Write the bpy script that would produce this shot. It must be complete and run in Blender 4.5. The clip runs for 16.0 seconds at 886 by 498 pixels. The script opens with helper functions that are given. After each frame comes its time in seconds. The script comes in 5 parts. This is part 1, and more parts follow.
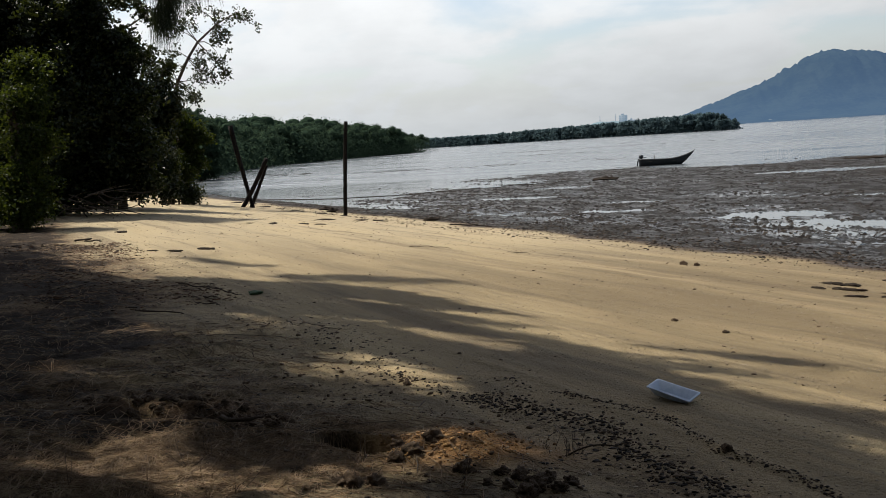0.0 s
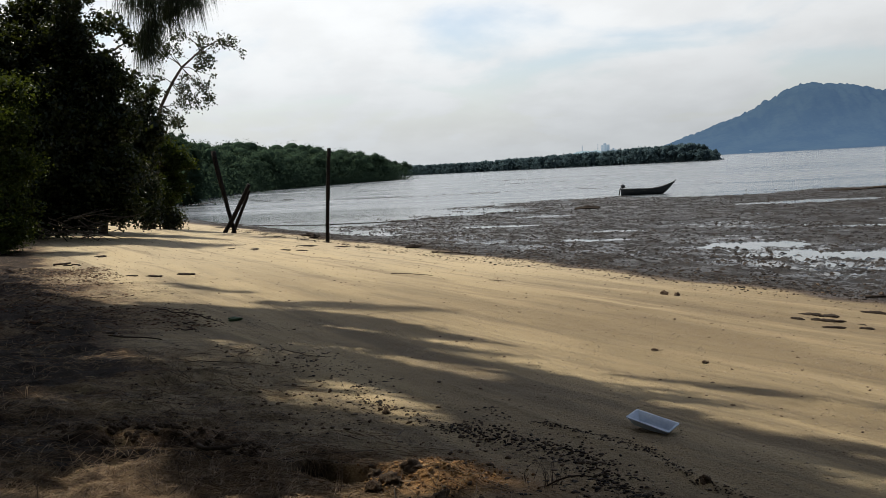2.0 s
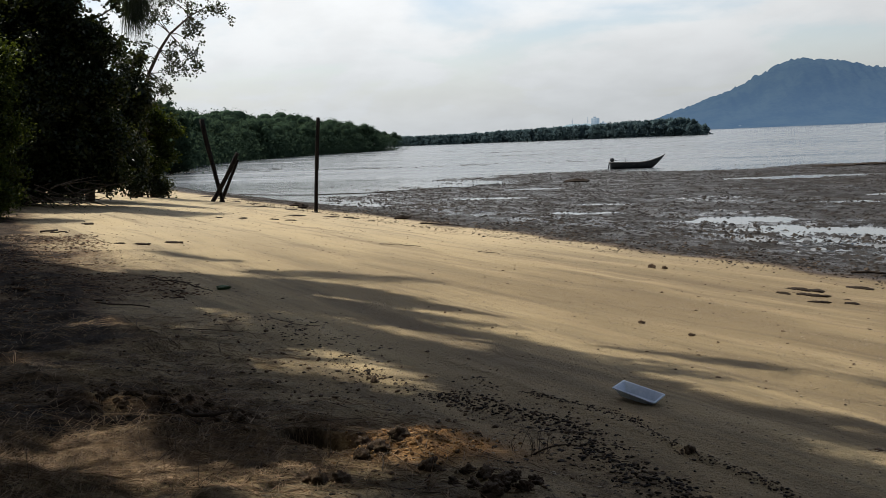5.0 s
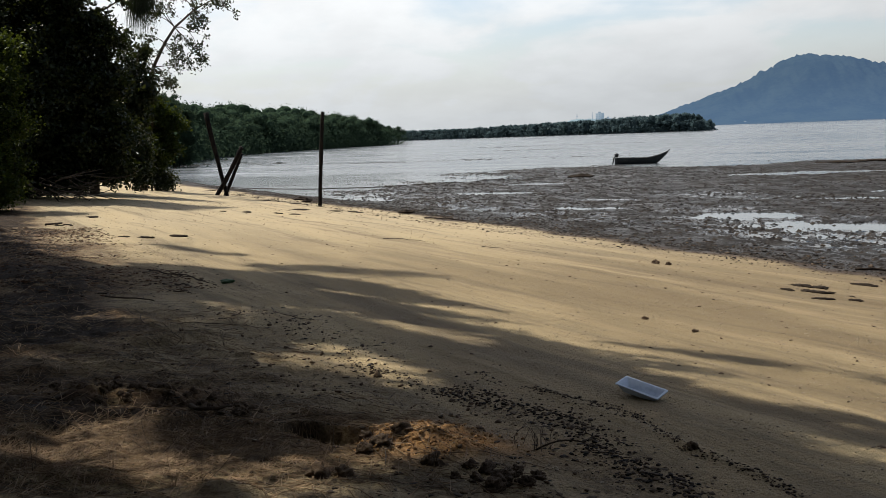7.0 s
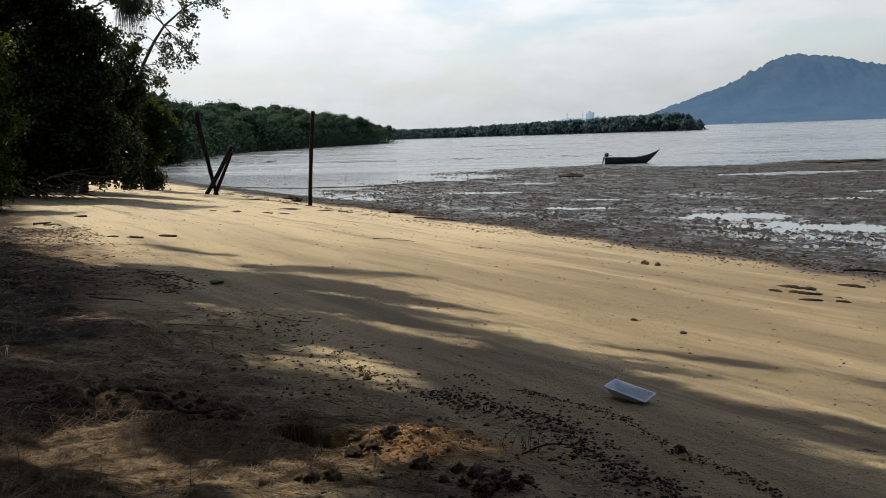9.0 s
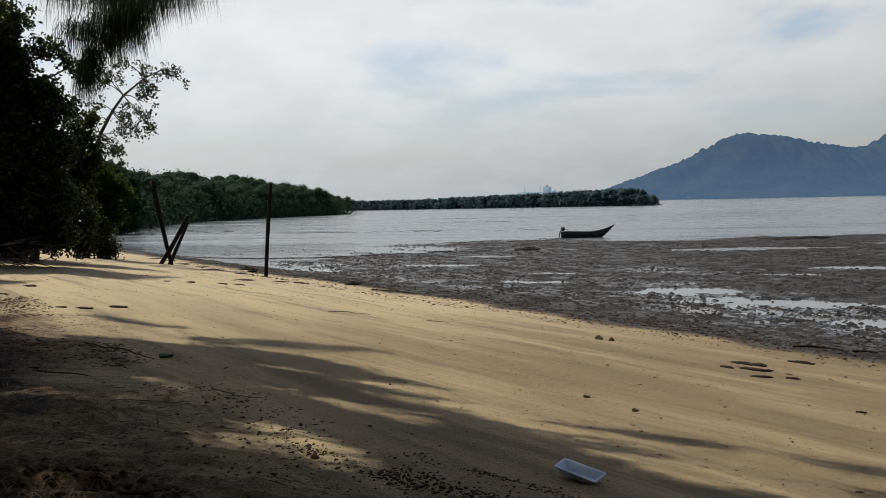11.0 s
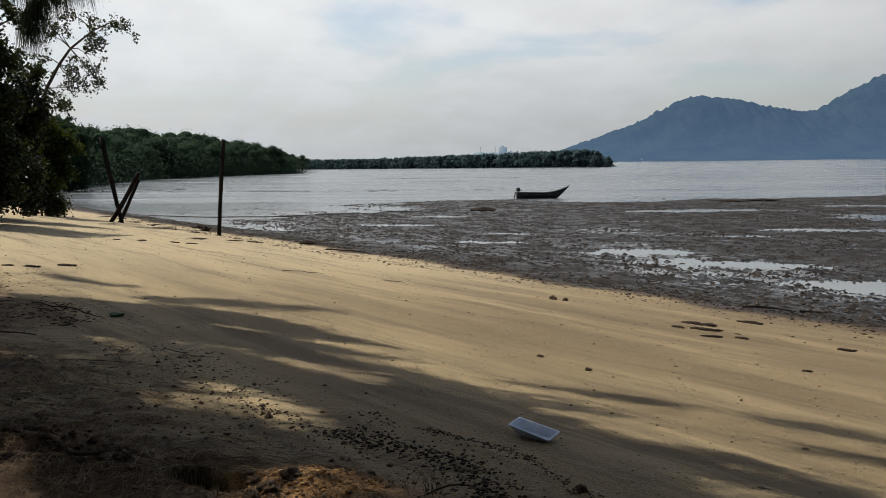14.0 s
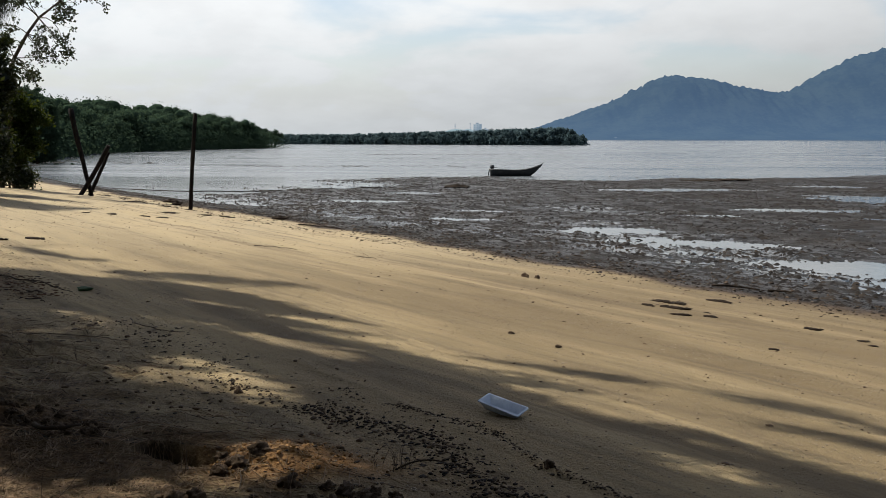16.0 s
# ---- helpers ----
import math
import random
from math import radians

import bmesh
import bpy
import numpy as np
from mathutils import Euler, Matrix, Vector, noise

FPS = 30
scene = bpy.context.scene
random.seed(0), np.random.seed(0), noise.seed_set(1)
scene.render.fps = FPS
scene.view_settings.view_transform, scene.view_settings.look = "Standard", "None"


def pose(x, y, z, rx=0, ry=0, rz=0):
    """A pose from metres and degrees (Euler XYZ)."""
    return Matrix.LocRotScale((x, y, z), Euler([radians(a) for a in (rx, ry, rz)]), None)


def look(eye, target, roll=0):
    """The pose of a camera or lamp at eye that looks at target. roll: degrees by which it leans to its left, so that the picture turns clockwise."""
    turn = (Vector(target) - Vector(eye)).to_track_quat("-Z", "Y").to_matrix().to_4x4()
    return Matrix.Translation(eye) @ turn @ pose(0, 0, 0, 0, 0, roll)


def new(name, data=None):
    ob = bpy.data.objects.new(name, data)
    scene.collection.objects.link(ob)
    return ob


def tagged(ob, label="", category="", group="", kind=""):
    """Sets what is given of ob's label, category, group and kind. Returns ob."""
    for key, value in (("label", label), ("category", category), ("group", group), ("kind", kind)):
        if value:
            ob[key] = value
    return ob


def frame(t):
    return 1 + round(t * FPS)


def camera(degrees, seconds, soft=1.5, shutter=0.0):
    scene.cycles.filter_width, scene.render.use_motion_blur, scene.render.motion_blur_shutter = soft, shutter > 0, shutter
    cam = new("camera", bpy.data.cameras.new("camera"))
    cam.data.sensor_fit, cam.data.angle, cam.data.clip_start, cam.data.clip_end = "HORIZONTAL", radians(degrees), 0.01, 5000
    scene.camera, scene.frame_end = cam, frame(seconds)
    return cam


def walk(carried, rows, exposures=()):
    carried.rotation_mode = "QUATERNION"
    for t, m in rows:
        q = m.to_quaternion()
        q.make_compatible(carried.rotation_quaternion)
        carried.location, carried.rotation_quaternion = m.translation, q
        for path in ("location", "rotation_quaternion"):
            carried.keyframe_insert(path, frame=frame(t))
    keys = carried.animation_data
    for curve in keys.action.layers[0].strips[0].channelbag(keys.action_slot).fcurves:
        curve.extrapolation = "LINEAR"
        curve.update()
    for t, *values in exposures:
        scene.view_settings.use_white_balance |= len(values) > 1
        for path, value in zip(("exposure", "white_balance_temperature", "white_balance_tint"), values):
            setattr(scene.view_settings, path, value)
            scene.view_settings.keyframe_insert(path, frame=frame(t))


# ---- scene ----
cam = camera(51.0, 16.0, soft=0.8)
PATH = [
    (0.0, pose(-0.069, -0.036, 1.451, 83.423, 3.664, 8.799)),
    (0.5, pose(-0.065, -0.031, 1.453, 83.857, 3.727, 8.796)),
    (1.0, pose(-0.060, -0.033, 1.457, 84.511, 3.390, 8.498)),
    (1.5, pose(-0.057, -0.031, 1.458, 84.994, 3.133, 8.107)),
    (2.0, pose(-0.058, -0.030, 1.456, 85.045, 3.044, 7.770)),
    (2.5, pose(-0.061, -0.032, 1.454, 84.529, 2.812, 7.545)),
    (3.0, pose(-0.063, -0.031, 1.455, 83.811, 2.769, 7.197)),
    (3.5, pose(-0.063, -0.028, 1.453, 83.669, 2.645, 7.173)),
    (4.0, pose(-0.064, -0.032, 1.451, 83.509, 2.547, 7.038)),
    (6.5, pose(-0.066, -0.040, 1.447, 83.091, 2.059, 7.393)),
    (7.0, pose(-0.064, -0.040, 1.451, 82.945, 2.094, 7.388)),
    (7.5, pose(-0.062, -0.039, 1.457, 82.684, 2.243, 7.175)),
    (8.0, pose(-0.060, -0.040, 1.459, 82.717, 2.166, 7.081)),
    (10.3, pose(-0.028, -0.048, 1.496, 82.947, 1.628, 5.458)),
    (10.5, pose(-0.020, -0.048, 1.496, 83.197, 1.628, 5.008)),
    (11.0, pose(-0.015, -0.042, 1.507, 87.195, 1.186, 4.271)),
    (11.5, pose(-0.011, -0.029, 1.510, 87.780, 1.112, 3.741)),
    (12.0, pose(-0.014, -0.019, 1.507, 87.283, 1.125, 2.902)),
    (12.5, pose(-0.019, -0.001, 1.502, 86.133, 0.965, 2.454)),
    (13.0, pose(-0.021, 0.011, 1.499, 85.387, 0.803, 2.157)),
    (13.5, pose(-0.021, 0.002, 1.501, 84.923, 0.634, 1.834)),
    (14.0, pose(-0.021, -0.005, 1.501, 84.685, 0.640, 1.545)),
    (14.5, pose(-0.024, -0.000, 1.499, 84.292, 0.472, 1.342)),
    (15.0, pose(-0.025, 0.003, 1.499, 83.516, 0.337, 1.493)),
    (15.5, pose(-0.018, -0.003, 1.500, 83.264, 0.251, 1.243)),
    (16.0, pose(-0.008, -0.004, 1.500, 83.241, -0.057, -0.024)),
]
EXPOSURES = [(0.0, 0.28), (4.0, 0.28), (6.5, 0.31), (8.0, 0.39), (10.3, 0.34), (11.0, 0.03), (11.5, -0.06), (12.0, -0.08), (12.5, -0.06), (13.0, 0.01), (14.0, 0.07), (15.0, 0.22), (16.0, 0.28)]
walk(cam, PATH, EXPOSURES)

# ---- world, sun ----
SUN_AZ, SUN_EL = 60.0, 58.0          # degrees left of the y axis, and above the horizon
TO_SUN = Vector((-math.sin(radians(SUN_AZ)) * math.cos(radians(SUN_EL)), math.cos(radians(SUN_AZ)) * math.cos(radians(SUN_EL)), math.sin(radians(SUN_EL))))
sun = new("sun", bpy.data.lights.new("sun", "SUN"))
sun.data.energy, sun.data.angle, sun.data.color = 5.0, radians(0.6), (1.0, 0.95, 0.83)
sun.matrix_world = look((0, 0, 60), Vector((0, 0, 60)) - TO_SUN)


class Nodes:
    """Short hand for building node trees."""

    def __init__(self, tree):
        self.tree = tree
        tree.nodes.clear()

    def __call__(self, kind, **values):
        n = self.tree.nodes.new(kind)
        links = values.pop("links", {})
        for key, v in values.items():
            setattr(n, key, v)
        for key, v in links.items():
            self.set(n, key, v)
        return n

    def set(self, n, key, v):
        s = n.inputs[key]
        if isinstance(v, bpy.types.NodeSocket):
            self.tree.links.new(v, s)
        elif isinstance(v, bpy.types.Node):
            self.tree.links.new(v.outputs[0], s)
        else:
            s.default_value = v

    def math(self, op, a, b=0.0, clamp=False):
        return self("ShaderNodeMath", operation=op, use_clamp=clamp, links={0: a, 1: b}).outputs[0]

    def noise(self, vector, scale, detail=4.0, rough=0.55, distort=0.0):
        return self("ShaderNodeTexNoise", links={"Vector": vector, "Scale": scale, "Detail": detail, "Roughness": rough, "Distortion": distort}).outputs["Fac"]

    def ramp(self, fac, lo, hi, a=0.0, b=1.0):
        return self("ShaderNodeMapRange", interpolation_type="SMOOTHSTEP", links={"Value": fac, "From Min": lo, "From Max": hi, "To Min": a, "To Max": b}).outputs[0]

    def mix(self, fac, a, b):
        n = self("ShaderNodeMix", data_type="RGBA", links={0: fac})
        self.set(n, 6, a if not isinstance(a, tuple) else (*a, 1.0)[:4])
        self.set(n, 7, b if not isinstance(b, tuple) else (*b, 1.0)[:4])
        return n.outputs[2]

    def scaled(self, vector, sx, sy, sz, rz=0.0):
        turned = self("ShaderNodeMapping", links={"Vector": vector, "Rotation": (0, 0, rz)}).outputs[0] if rz else vector
        return self("ShaderNodeMapping", links={"Vector": turned, "Scale": (sx, sy, sz)}).outputs[0]


world = bpy.data.worlds.new("sky")
scene.world = world
world.use_nodes = True
w = Nodes(world.node_tree)
direction = w("ShaderNodeTexCoord").outputs["Generated"]
xyz = w("ShaderNodeSeparateXYZ", links={0: direction})
lift = w.math("ADD", w.math("MAXIMUM", xyz.outputs[2], 0.0), 0.28)
flat = w("ShaderNodeCombineXYZ", links={0: w.math("DIVIDE", xyz.outputs[0], lift), 1: w.math("DIVIDE", xyz.outputs[1], lift), 2: 0.0})
cloud_a = w.noise(w.scaled(flat, 1.0, 1.25, 1.0, 0.3), 1.5, 6.0, 0.5, 0.5)
cloud_b = w.noise(w.scaled(flat, 1.0, 1.0, 1.0, 1.1), 4.0, 5.0, 0.55)
cover = w.ramp(w.math("ADD", w.math("MULTIPLY", cloud_a, 0.8), w.math("MULTIPLY", cloud_b, 0.2)), 0.37, 0.52, 0.25, 1.0)
low = w.ramp(xyz.outputs[2], 0.0, 0.16, 1.0, 0.0)
high = w.ramp(xyz.outputs[2], 0.25, 0.5, 1.0, 0.35)
cover = w.math("MAXIMUM", w.math("MULTIPLY", cover, high), low)
toward = w("ShaderNodeVectorMath", operation="DOT_PRODUCT", links={0: direction, 1: tuple(TO_SUN)}).outputs["Value"]
glow = w.ramp(toward, -0.5, 0.55, 0.15, 1.03)
billow = w.ramp(cloud_b, 0.3, 0.7, 0.95, 1.04)
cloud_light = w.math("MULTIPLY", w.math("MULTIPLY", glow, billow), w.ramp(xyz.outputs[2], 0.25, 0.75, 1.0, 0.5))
cloud_col = w.mix(low, (1.20, 1.23, 1.25), (0.83, 0.87, 0.90))
sky = w("ShaderNodeTexSky", sky_type="NISHITA", sun_disc=False, sun_elevation=radians(SUN_EL), sun_rotation=radians(-SUN_AZ), dust_density=2.0)
bg_sky = w("ShaderNodeBackground", links={"Color": sky.outputs[0], "Strength": 0.125})
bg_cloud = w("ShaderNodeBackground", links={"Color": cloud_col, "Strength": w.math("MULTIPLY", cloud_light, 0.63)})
both = w("ShaderNodeMixShader", links={0: cover, 1: bg_sky.outputs[0], 2: bg_cloud.outputs[0]})
w("ShaderNodeOutputWorld", links={0: both.outputs[0]})


# ---- materials ----
def material(name):
    m = bpy.data.materials.new(name)
    m.use_nodes = True
    n = Nodes(m.node_tree)
    return m, n, n("ShaderNodeTexCoord").outputs["Object"]


def finish(n, colour, rough, bump=None, strength=0.5, distance=0.02, **more):
    p = n("ShaderNodeBsdfPrincipled", links={"Base Color": colour if not isinstance(colour, tuple) else (*colour, 1.0), "Roughness": rough, **more})
    if bump is not None:
        n.set(p, "Normal", n("ShaderNodeBump", links={"Height": bump, "Strength": strength, "Distance": distance}))
    out = n("ShaderNodeOutputMaterial", links={0: p.outputs[0]})
    return p


def ground_material():
    m, n, pos = material("sand_and_mud")
    mud = n("ShaderNodeAttribute", attribute_name="mud").outputs["Fac"]
    litter = n("ShaderNodeAttribute", attribute_name="litter").outputs["Fac"]
    spoil = n("ShaderNodeAttribute", attribute_name="spoil").outputs["Fac"]
    along = n.scaled(pos, 0.16, 1.0, 1.0, SHORE_TURN)
    bands = n.noise(along, 1.1, 5.0, 0.6)
    wisps = n.noise(n.scaled(pos, 0.07, 1.0, 1.0, SHORE_TURN - 0.06), 3.2, 5.0, 0.6, 0.3)
    big = n.noise(pos, 0.35, 4.0)
    mid = n.noise(pos, 4.0, 5.0, 0.6)
    fine = n.noise(pos, 38.0, 4.0, 0.65)
    grain = n.noise(pos, 320.0, 2.0, 0.7)
    sand = n.mix(n.ramp(bands, 0.33, 0.68), (0.195, 0.144, 0.076), (0.368, 0.280, 0.152))
    sand = n.mix(n.ramp(wisps, 0.46, 0.62, 0.0, 0.7), sand, (0.135, 0.102, 0.062))
    sand = n.mix(n.ramp(big, 0.35, 0.7, 0.0, 0.5), sand, (0.32, 0.24, 0.128))
    sand = n.mix(n.ramp(grain, 0.45, 0.75, 0.0, 0.45), sand, (0.18, 0.134, 0.082))
    speck = n.noise(pos, 85.0, 3.0, 0.7)
    sand = n.mix(n.ramp(fine, 0.56, 0.70, 0.0, 0.55), sand, (0.15, 0.113, 0.071))
    sand = n.mix(n.ramp(speck, 0.60, 0.68, 0.0, 0.7), sand, (0.075, 0.056, 0.036))
    reach = n("ShaderNodeVectorMath", operation="DOT_PRODUCT", links={0: pos, 1: (-SEA[1], SEA[0], 0.0)}).outputs["Value"]
    tide = n("ShaderNodeVectorMath", operation="DOT_PRODUCT", links={0: pos, 1: (SEA[0], SEA[1], 0.0)}).outputs["Value"]
    # Damp lower beach, also darkened nearer where the sun's sheen falls off.
    sand = n.mix(n.math("MULTIPLY", n.ramp(n.math("ADD", tide, n.math("MULTIPLY", bands, 3.0)), 3.4, 8.5, 0.0, 0.74), n.ramp(reach, 18.0, 8.0, 0.1, 1.0)), sand, (0.132, 0.094, 0.049))
    # Paler far along: drier sand, with the low sheen towards the sun painted in.
    sand = n.mix(n.ramp(reach, 8.0, 22.0, 0.0, 0.55), sand, (0.43, 0.352, 0.228))
    sand = n.mix(n.ramp(bands, 0.46, 0.72, 0.0, 0.5), sand, (0.36, 0.275, 0.155))
    sand = n.mix(n.ramp(wisps, 0.52, 0.66, 0.0, 0.45), sand, (0.125, 0.090, 0.050))
    # Dark streaks near the trees: litter and thin shadows painted together.
    litter_shadow = n.math("ADD", n.math("MULTIPLY", n.noise(n.scaled(pos, 0.45, 2.2, 1.0, 0.12), 2.4, 6.0, 0.68, 0.4), 0.7), n.math("MULTIPLY", fine, 0.3))
    sand = n.mix(n.math("MULTIPLY", n.ramp(litter_shadow, 0.49, 0.57, 0.0, 0.8), n.ramp(tide, 2.5, 1.0)), sand, (0.048, 0.033, 0.020))
    shells = n("ShaderNodeTexVoronoi", links={"Vector": pos, "Scale": 26.0})
    sand = n.mix(n.ramp(shells.outputs["Distance"], 0.05, 0.10, 0.16, 0.0), sand, (0.6, 0.53, 0.42))
    scrap = n.math("ADD", n.math("MULTIPLY", n.noise(n.scaled(pos, 0.8, 2.0, 1.0), 1.7, 6.0, 0.66, 0.6), 0.5), n.math("MULTIPLY", n.noise(pos, 15.0, 5.0, 0.7, 0.8), 0.5))
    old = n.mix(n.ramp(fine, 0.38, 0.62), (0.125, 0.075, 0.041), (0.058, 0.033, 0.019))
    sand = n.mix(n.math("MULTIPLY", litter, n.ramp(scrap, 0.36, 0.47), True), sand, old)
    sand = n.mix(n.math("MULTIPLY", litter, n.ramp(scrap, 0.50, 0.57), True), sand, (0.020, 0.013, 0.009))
    # Thickest litter goes near-black, deepened to carry the trees' shade too.
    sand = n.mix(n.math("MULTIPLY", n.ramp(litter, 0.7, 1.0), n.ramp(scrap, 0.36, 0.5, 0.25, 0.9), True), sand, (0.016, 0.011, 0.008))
    sand = n.mix(n.math("MULTIPLY", spoil, n.ramp(fine, 0.25, 0.6, 0.5, 1.0), True), sand, (0.26, 0.135, 0.05))
    # The hole's deep shade, painted near-black into the sand colour.
    shadowed = n("ShaderNodeAttribute", attribute_name="shadowed").outputs["Fac"]
    sand = n.mix(shadowed, sand, (0.018, 0.013, 0.009))
    wet = n.mix(n.ramp(mid, 0.35, 0.65), (0.013, 0.011, 0.010), (0.029, 0.024, 0.020))
    wet = n.mix(n.ramp(fine, 0.4, 0.62, 0.0, 0.75), wet, (0.013, 0.011, 0.009))
    wet = n.mix(n.ramp(n.noise(along, 0.7, 3.0), 0.5, 0.7, 0.0, 0.5), wet, (0.042, 0.032, 0.023))
    clodded = n.noise(pos, 7.0, 5.0, 0.72)
    wet = n.mix(n.ramp(clodded, 0.44, 0.58, 0.0, 0.8), wet, (0.011, 0.009, 0.008))
    wet = n.mix(n.ramp(n.noise(pos, 11.0, 4.0, 0.7), 0.58, 0.68, 0.0, 0.5), wet, (0.062, 0.046, 0.033))
    edge = n.ramp(n.math("ADD", mud, n.math("MULTIPLY", n.math("SUBTRACT", n.noise(pos, 5.0, 5.0, 0.7), 0.5), 0.8)), 0.42, 0.58)
    film = n("ShaderNodeAttribute", attribute_name="film").outputs["Fac"]
    sheet = n.math("ADD", n.math("MULTIPLY", n.noise(n.scaled(pos, 0.35, 1.0, 1.0, SHORE_TURN), 2.6, 5.0, 0.65), 0.7), n.math("MULTIPLY", n.noise(pos, 9.0, 3.0, 0.6), 0.3))
    film_base = film
    film = n.math("MULTIPLY", film, n.math("MULTIPLY", edge, n.ramp(sheet, 0.49, 0.53)), True)
    seep = n.math("ADD", n.math("MULTIPLY", n.noise(pos, 3.2, 4.0, 0.65), 0.6), n.math("MULTIPLY", n.noise(n.scaled(pos, 0.5, 1.0, 1.0, SHORE_TURN), 0.35, 3.0, 0.5), 0.4))
    seep = n.math("MULTIPLY", n.ramp(n.math("ADD", seep, n.math("MULTIPLY", film_base, 0.06)), 0.575, 0.635, 0.0, 0.9), n.ramp(mud, 0.9, 1.0))
    film = n.math("MAXIMUM", film, seep)
    fringe = n.math("MULTIPLY", n.ramp(mud, 0.05, 0.4), n.ramp(mud, 0.99, 0.7))
    sand = n.mix(n.math("MULTIPLY", n.ramp(mud, 0.0, 0.45), 0.8), sand, (0.075, 0.050, 0.030))
    wet = n.mix(n.math("MULTIPLY", fringe, 0.8), wet, (0.062, 0.041, 0.026))
    colour = n.mix(edge, sand, wet)
    colour = n.mix(film, colour, (0.025, 0.022, 0.02))
    rough = n.math("SUBTRACT", 0.9, n.math("MULTIPLY", edge, n.ramp(n.noise(pos, 1.2, 4.0), 0.35, 0.65, 0.12, 0.42)))
    height = n.math("ADD", n.math("ADD", n.math("MULTIPLY", fine, 0.55), n.math("MULTIPLY", mid, 0.9)), n.math("ADD", n.math("MULTIPLY", speck, 0.25), n.math("MULTIPLY", wisps, 0.7)))
    gloss = n.math("SUBTRACT", n.math("SUBTRACT", 0.3, n.math("MULTIPLY", edge, 0.17)), n.math("MULTIPLY", litter, 0.2), True)
    rough = n.math("MULTIPLY", rough, n.math("SUBTRACT", 1.0, n.math("MULTIPLY", film, 0.9)))
    height = n.math("ADD", height, n.math("MULTIPLY", edge, n.math("MULTIPLY", clodded, 1.6)))
    height = n.math("MULTIPLY", height, n.math("SUBTRACT", 1.0, film))
    gloss = n.math("ADD", gloss, n.math("MULTIPLY", film, 0.25))
    finish(n, colour, rough, height, 0.9, 0.05, **{"Specular IOR Level": gloss})
    return m


def water_material():
    m, n, pos = material("shallow_water")
    streak = n.noise(n.scaled(pos, 0.06, 0.5, 1.0, 0.12), 0.4, 6.0, 0.65)
    ripple = n.math("ADD", n.noise(n.scaled(pos, 1.0, 2.5, 1.0, 0.2), 2.6, 3.0), n.math("MULTIPLY", n.noise(n.scaled(pos, 0.25, 1.0, 1.0, 0.1), 0.9, 4.0), 1.6))
    out = n("ShaderNodeSeparateXYZ", links={0: pos}).outputs[1]
    p = finish(n, n.mix(n.ramp(streak, 0.35, 0.65), (0.06, 0.072, 0.082), (0.11, 0.12, 0.13)), n.math("MULTIPLY", n.ramp(streak, 0.35, 0.7, 0.10, 0.32), n.ramp(out, 30.0, 80.0, 0.3, 1.0)), ripple, n.ramp(out, 30.0, 80.0, 0.05, 0.7), 0.07, IOR=1.33, **{"Specular IOR Level": 0.42})
    return m


def foliage_material(name, dark, light, glow, share=0.28, gloss=0.35):
    m, n, pos = material(name)
    island = n("ShaderNodeNewGeometry").outputs["Random Per Island"]
    patch = n.noise(pos, 0.9, 3.0)
    colour = n.mix(n.math("MULTIPLY", n.math("ADD", island, patch), 0.5), dark, light)
    p = n("ShaderNodeBsdfPrincipled", links={"Base Color": colour, "Roughness": 0.45, "Specular IOR Level": gloss})
    t = n("ShaderNodeBsdfTranslucent", links={"Color": (*glow, 1.0)})
    n("ShaderNodeOutputMaterial", links={0: n("ShaderNodeMixShader", links={0: share, 1: p.outputs[0], 2: t.outputs[0]}).outputs[0]})
    return m


def bark_material(name, dark, light, scale=9.0):
    m, n, pos = material(name)
    grain = n.noise(n.scaled(pos, 1.0, 1.0, 0.18), scale, 6.0, 0.65)
    finish(n, n.mix(n.ramp(grain, 0.3, 0.7), dark, light), 0.92, grain, 0.8, 0.02, **{"Specular IOR Level": 0.12})
    return m


def plain_material(name, a, b, scale, rough, bump=0.3, distance=0.01, **more):
    m, n, pos = material(name)
    f = n.math("ADD", n.math("MULTIPLY", n.noise(pos, scale, 5.0, 0.6), 0.65), n.math("MULTIPLY", n.noise(pos, scale * 7.0, 3.0), 0.35))
    finish(n, n.mix(n.ramp(f, 0.32, 0.68), a, b), rough, f, bump, distance, **more)
    return m


def haze_glow_material(name, a, b, haze, strength):
    """Distance behind the bay: wooded slopes and walls with haze painted in as emission."""
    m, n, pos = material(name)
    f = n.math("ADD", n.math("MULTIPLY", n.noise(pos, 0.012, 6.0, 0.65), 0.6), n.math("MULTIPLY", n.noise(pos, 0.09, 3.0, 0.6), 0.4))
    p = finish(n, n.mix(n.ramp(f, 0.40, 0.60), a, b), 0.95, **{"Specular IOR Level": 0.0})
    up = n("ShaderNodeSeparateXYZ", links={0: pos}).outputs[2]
    # Emission stands in for the air's haze, a little brighter towards the foot.
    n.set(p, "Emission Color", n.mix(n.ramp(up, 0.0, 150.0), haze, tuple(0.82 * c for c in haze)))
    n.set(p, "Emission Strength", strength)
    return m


# ---- the lie of the land ----
SEA = (0.8102, 0.5862)                    # unit vector from the trees towards the sea
SHORE_TURN = -math.atan2(0.8102, -0.5862) # turns the x axis along the shore
WATER_Z = -1.05
PROFILE_S = (-40, -12, -5, 0, 2, 4, 7, 9.5, 11.5, 13, 18, 30)
PROFILE_Z = (0.7, 0.55, 0.2, 0.03, -0.02, -0.12, -0.38, -0.65, -0.86, -0.96, -1.04, -1.05)


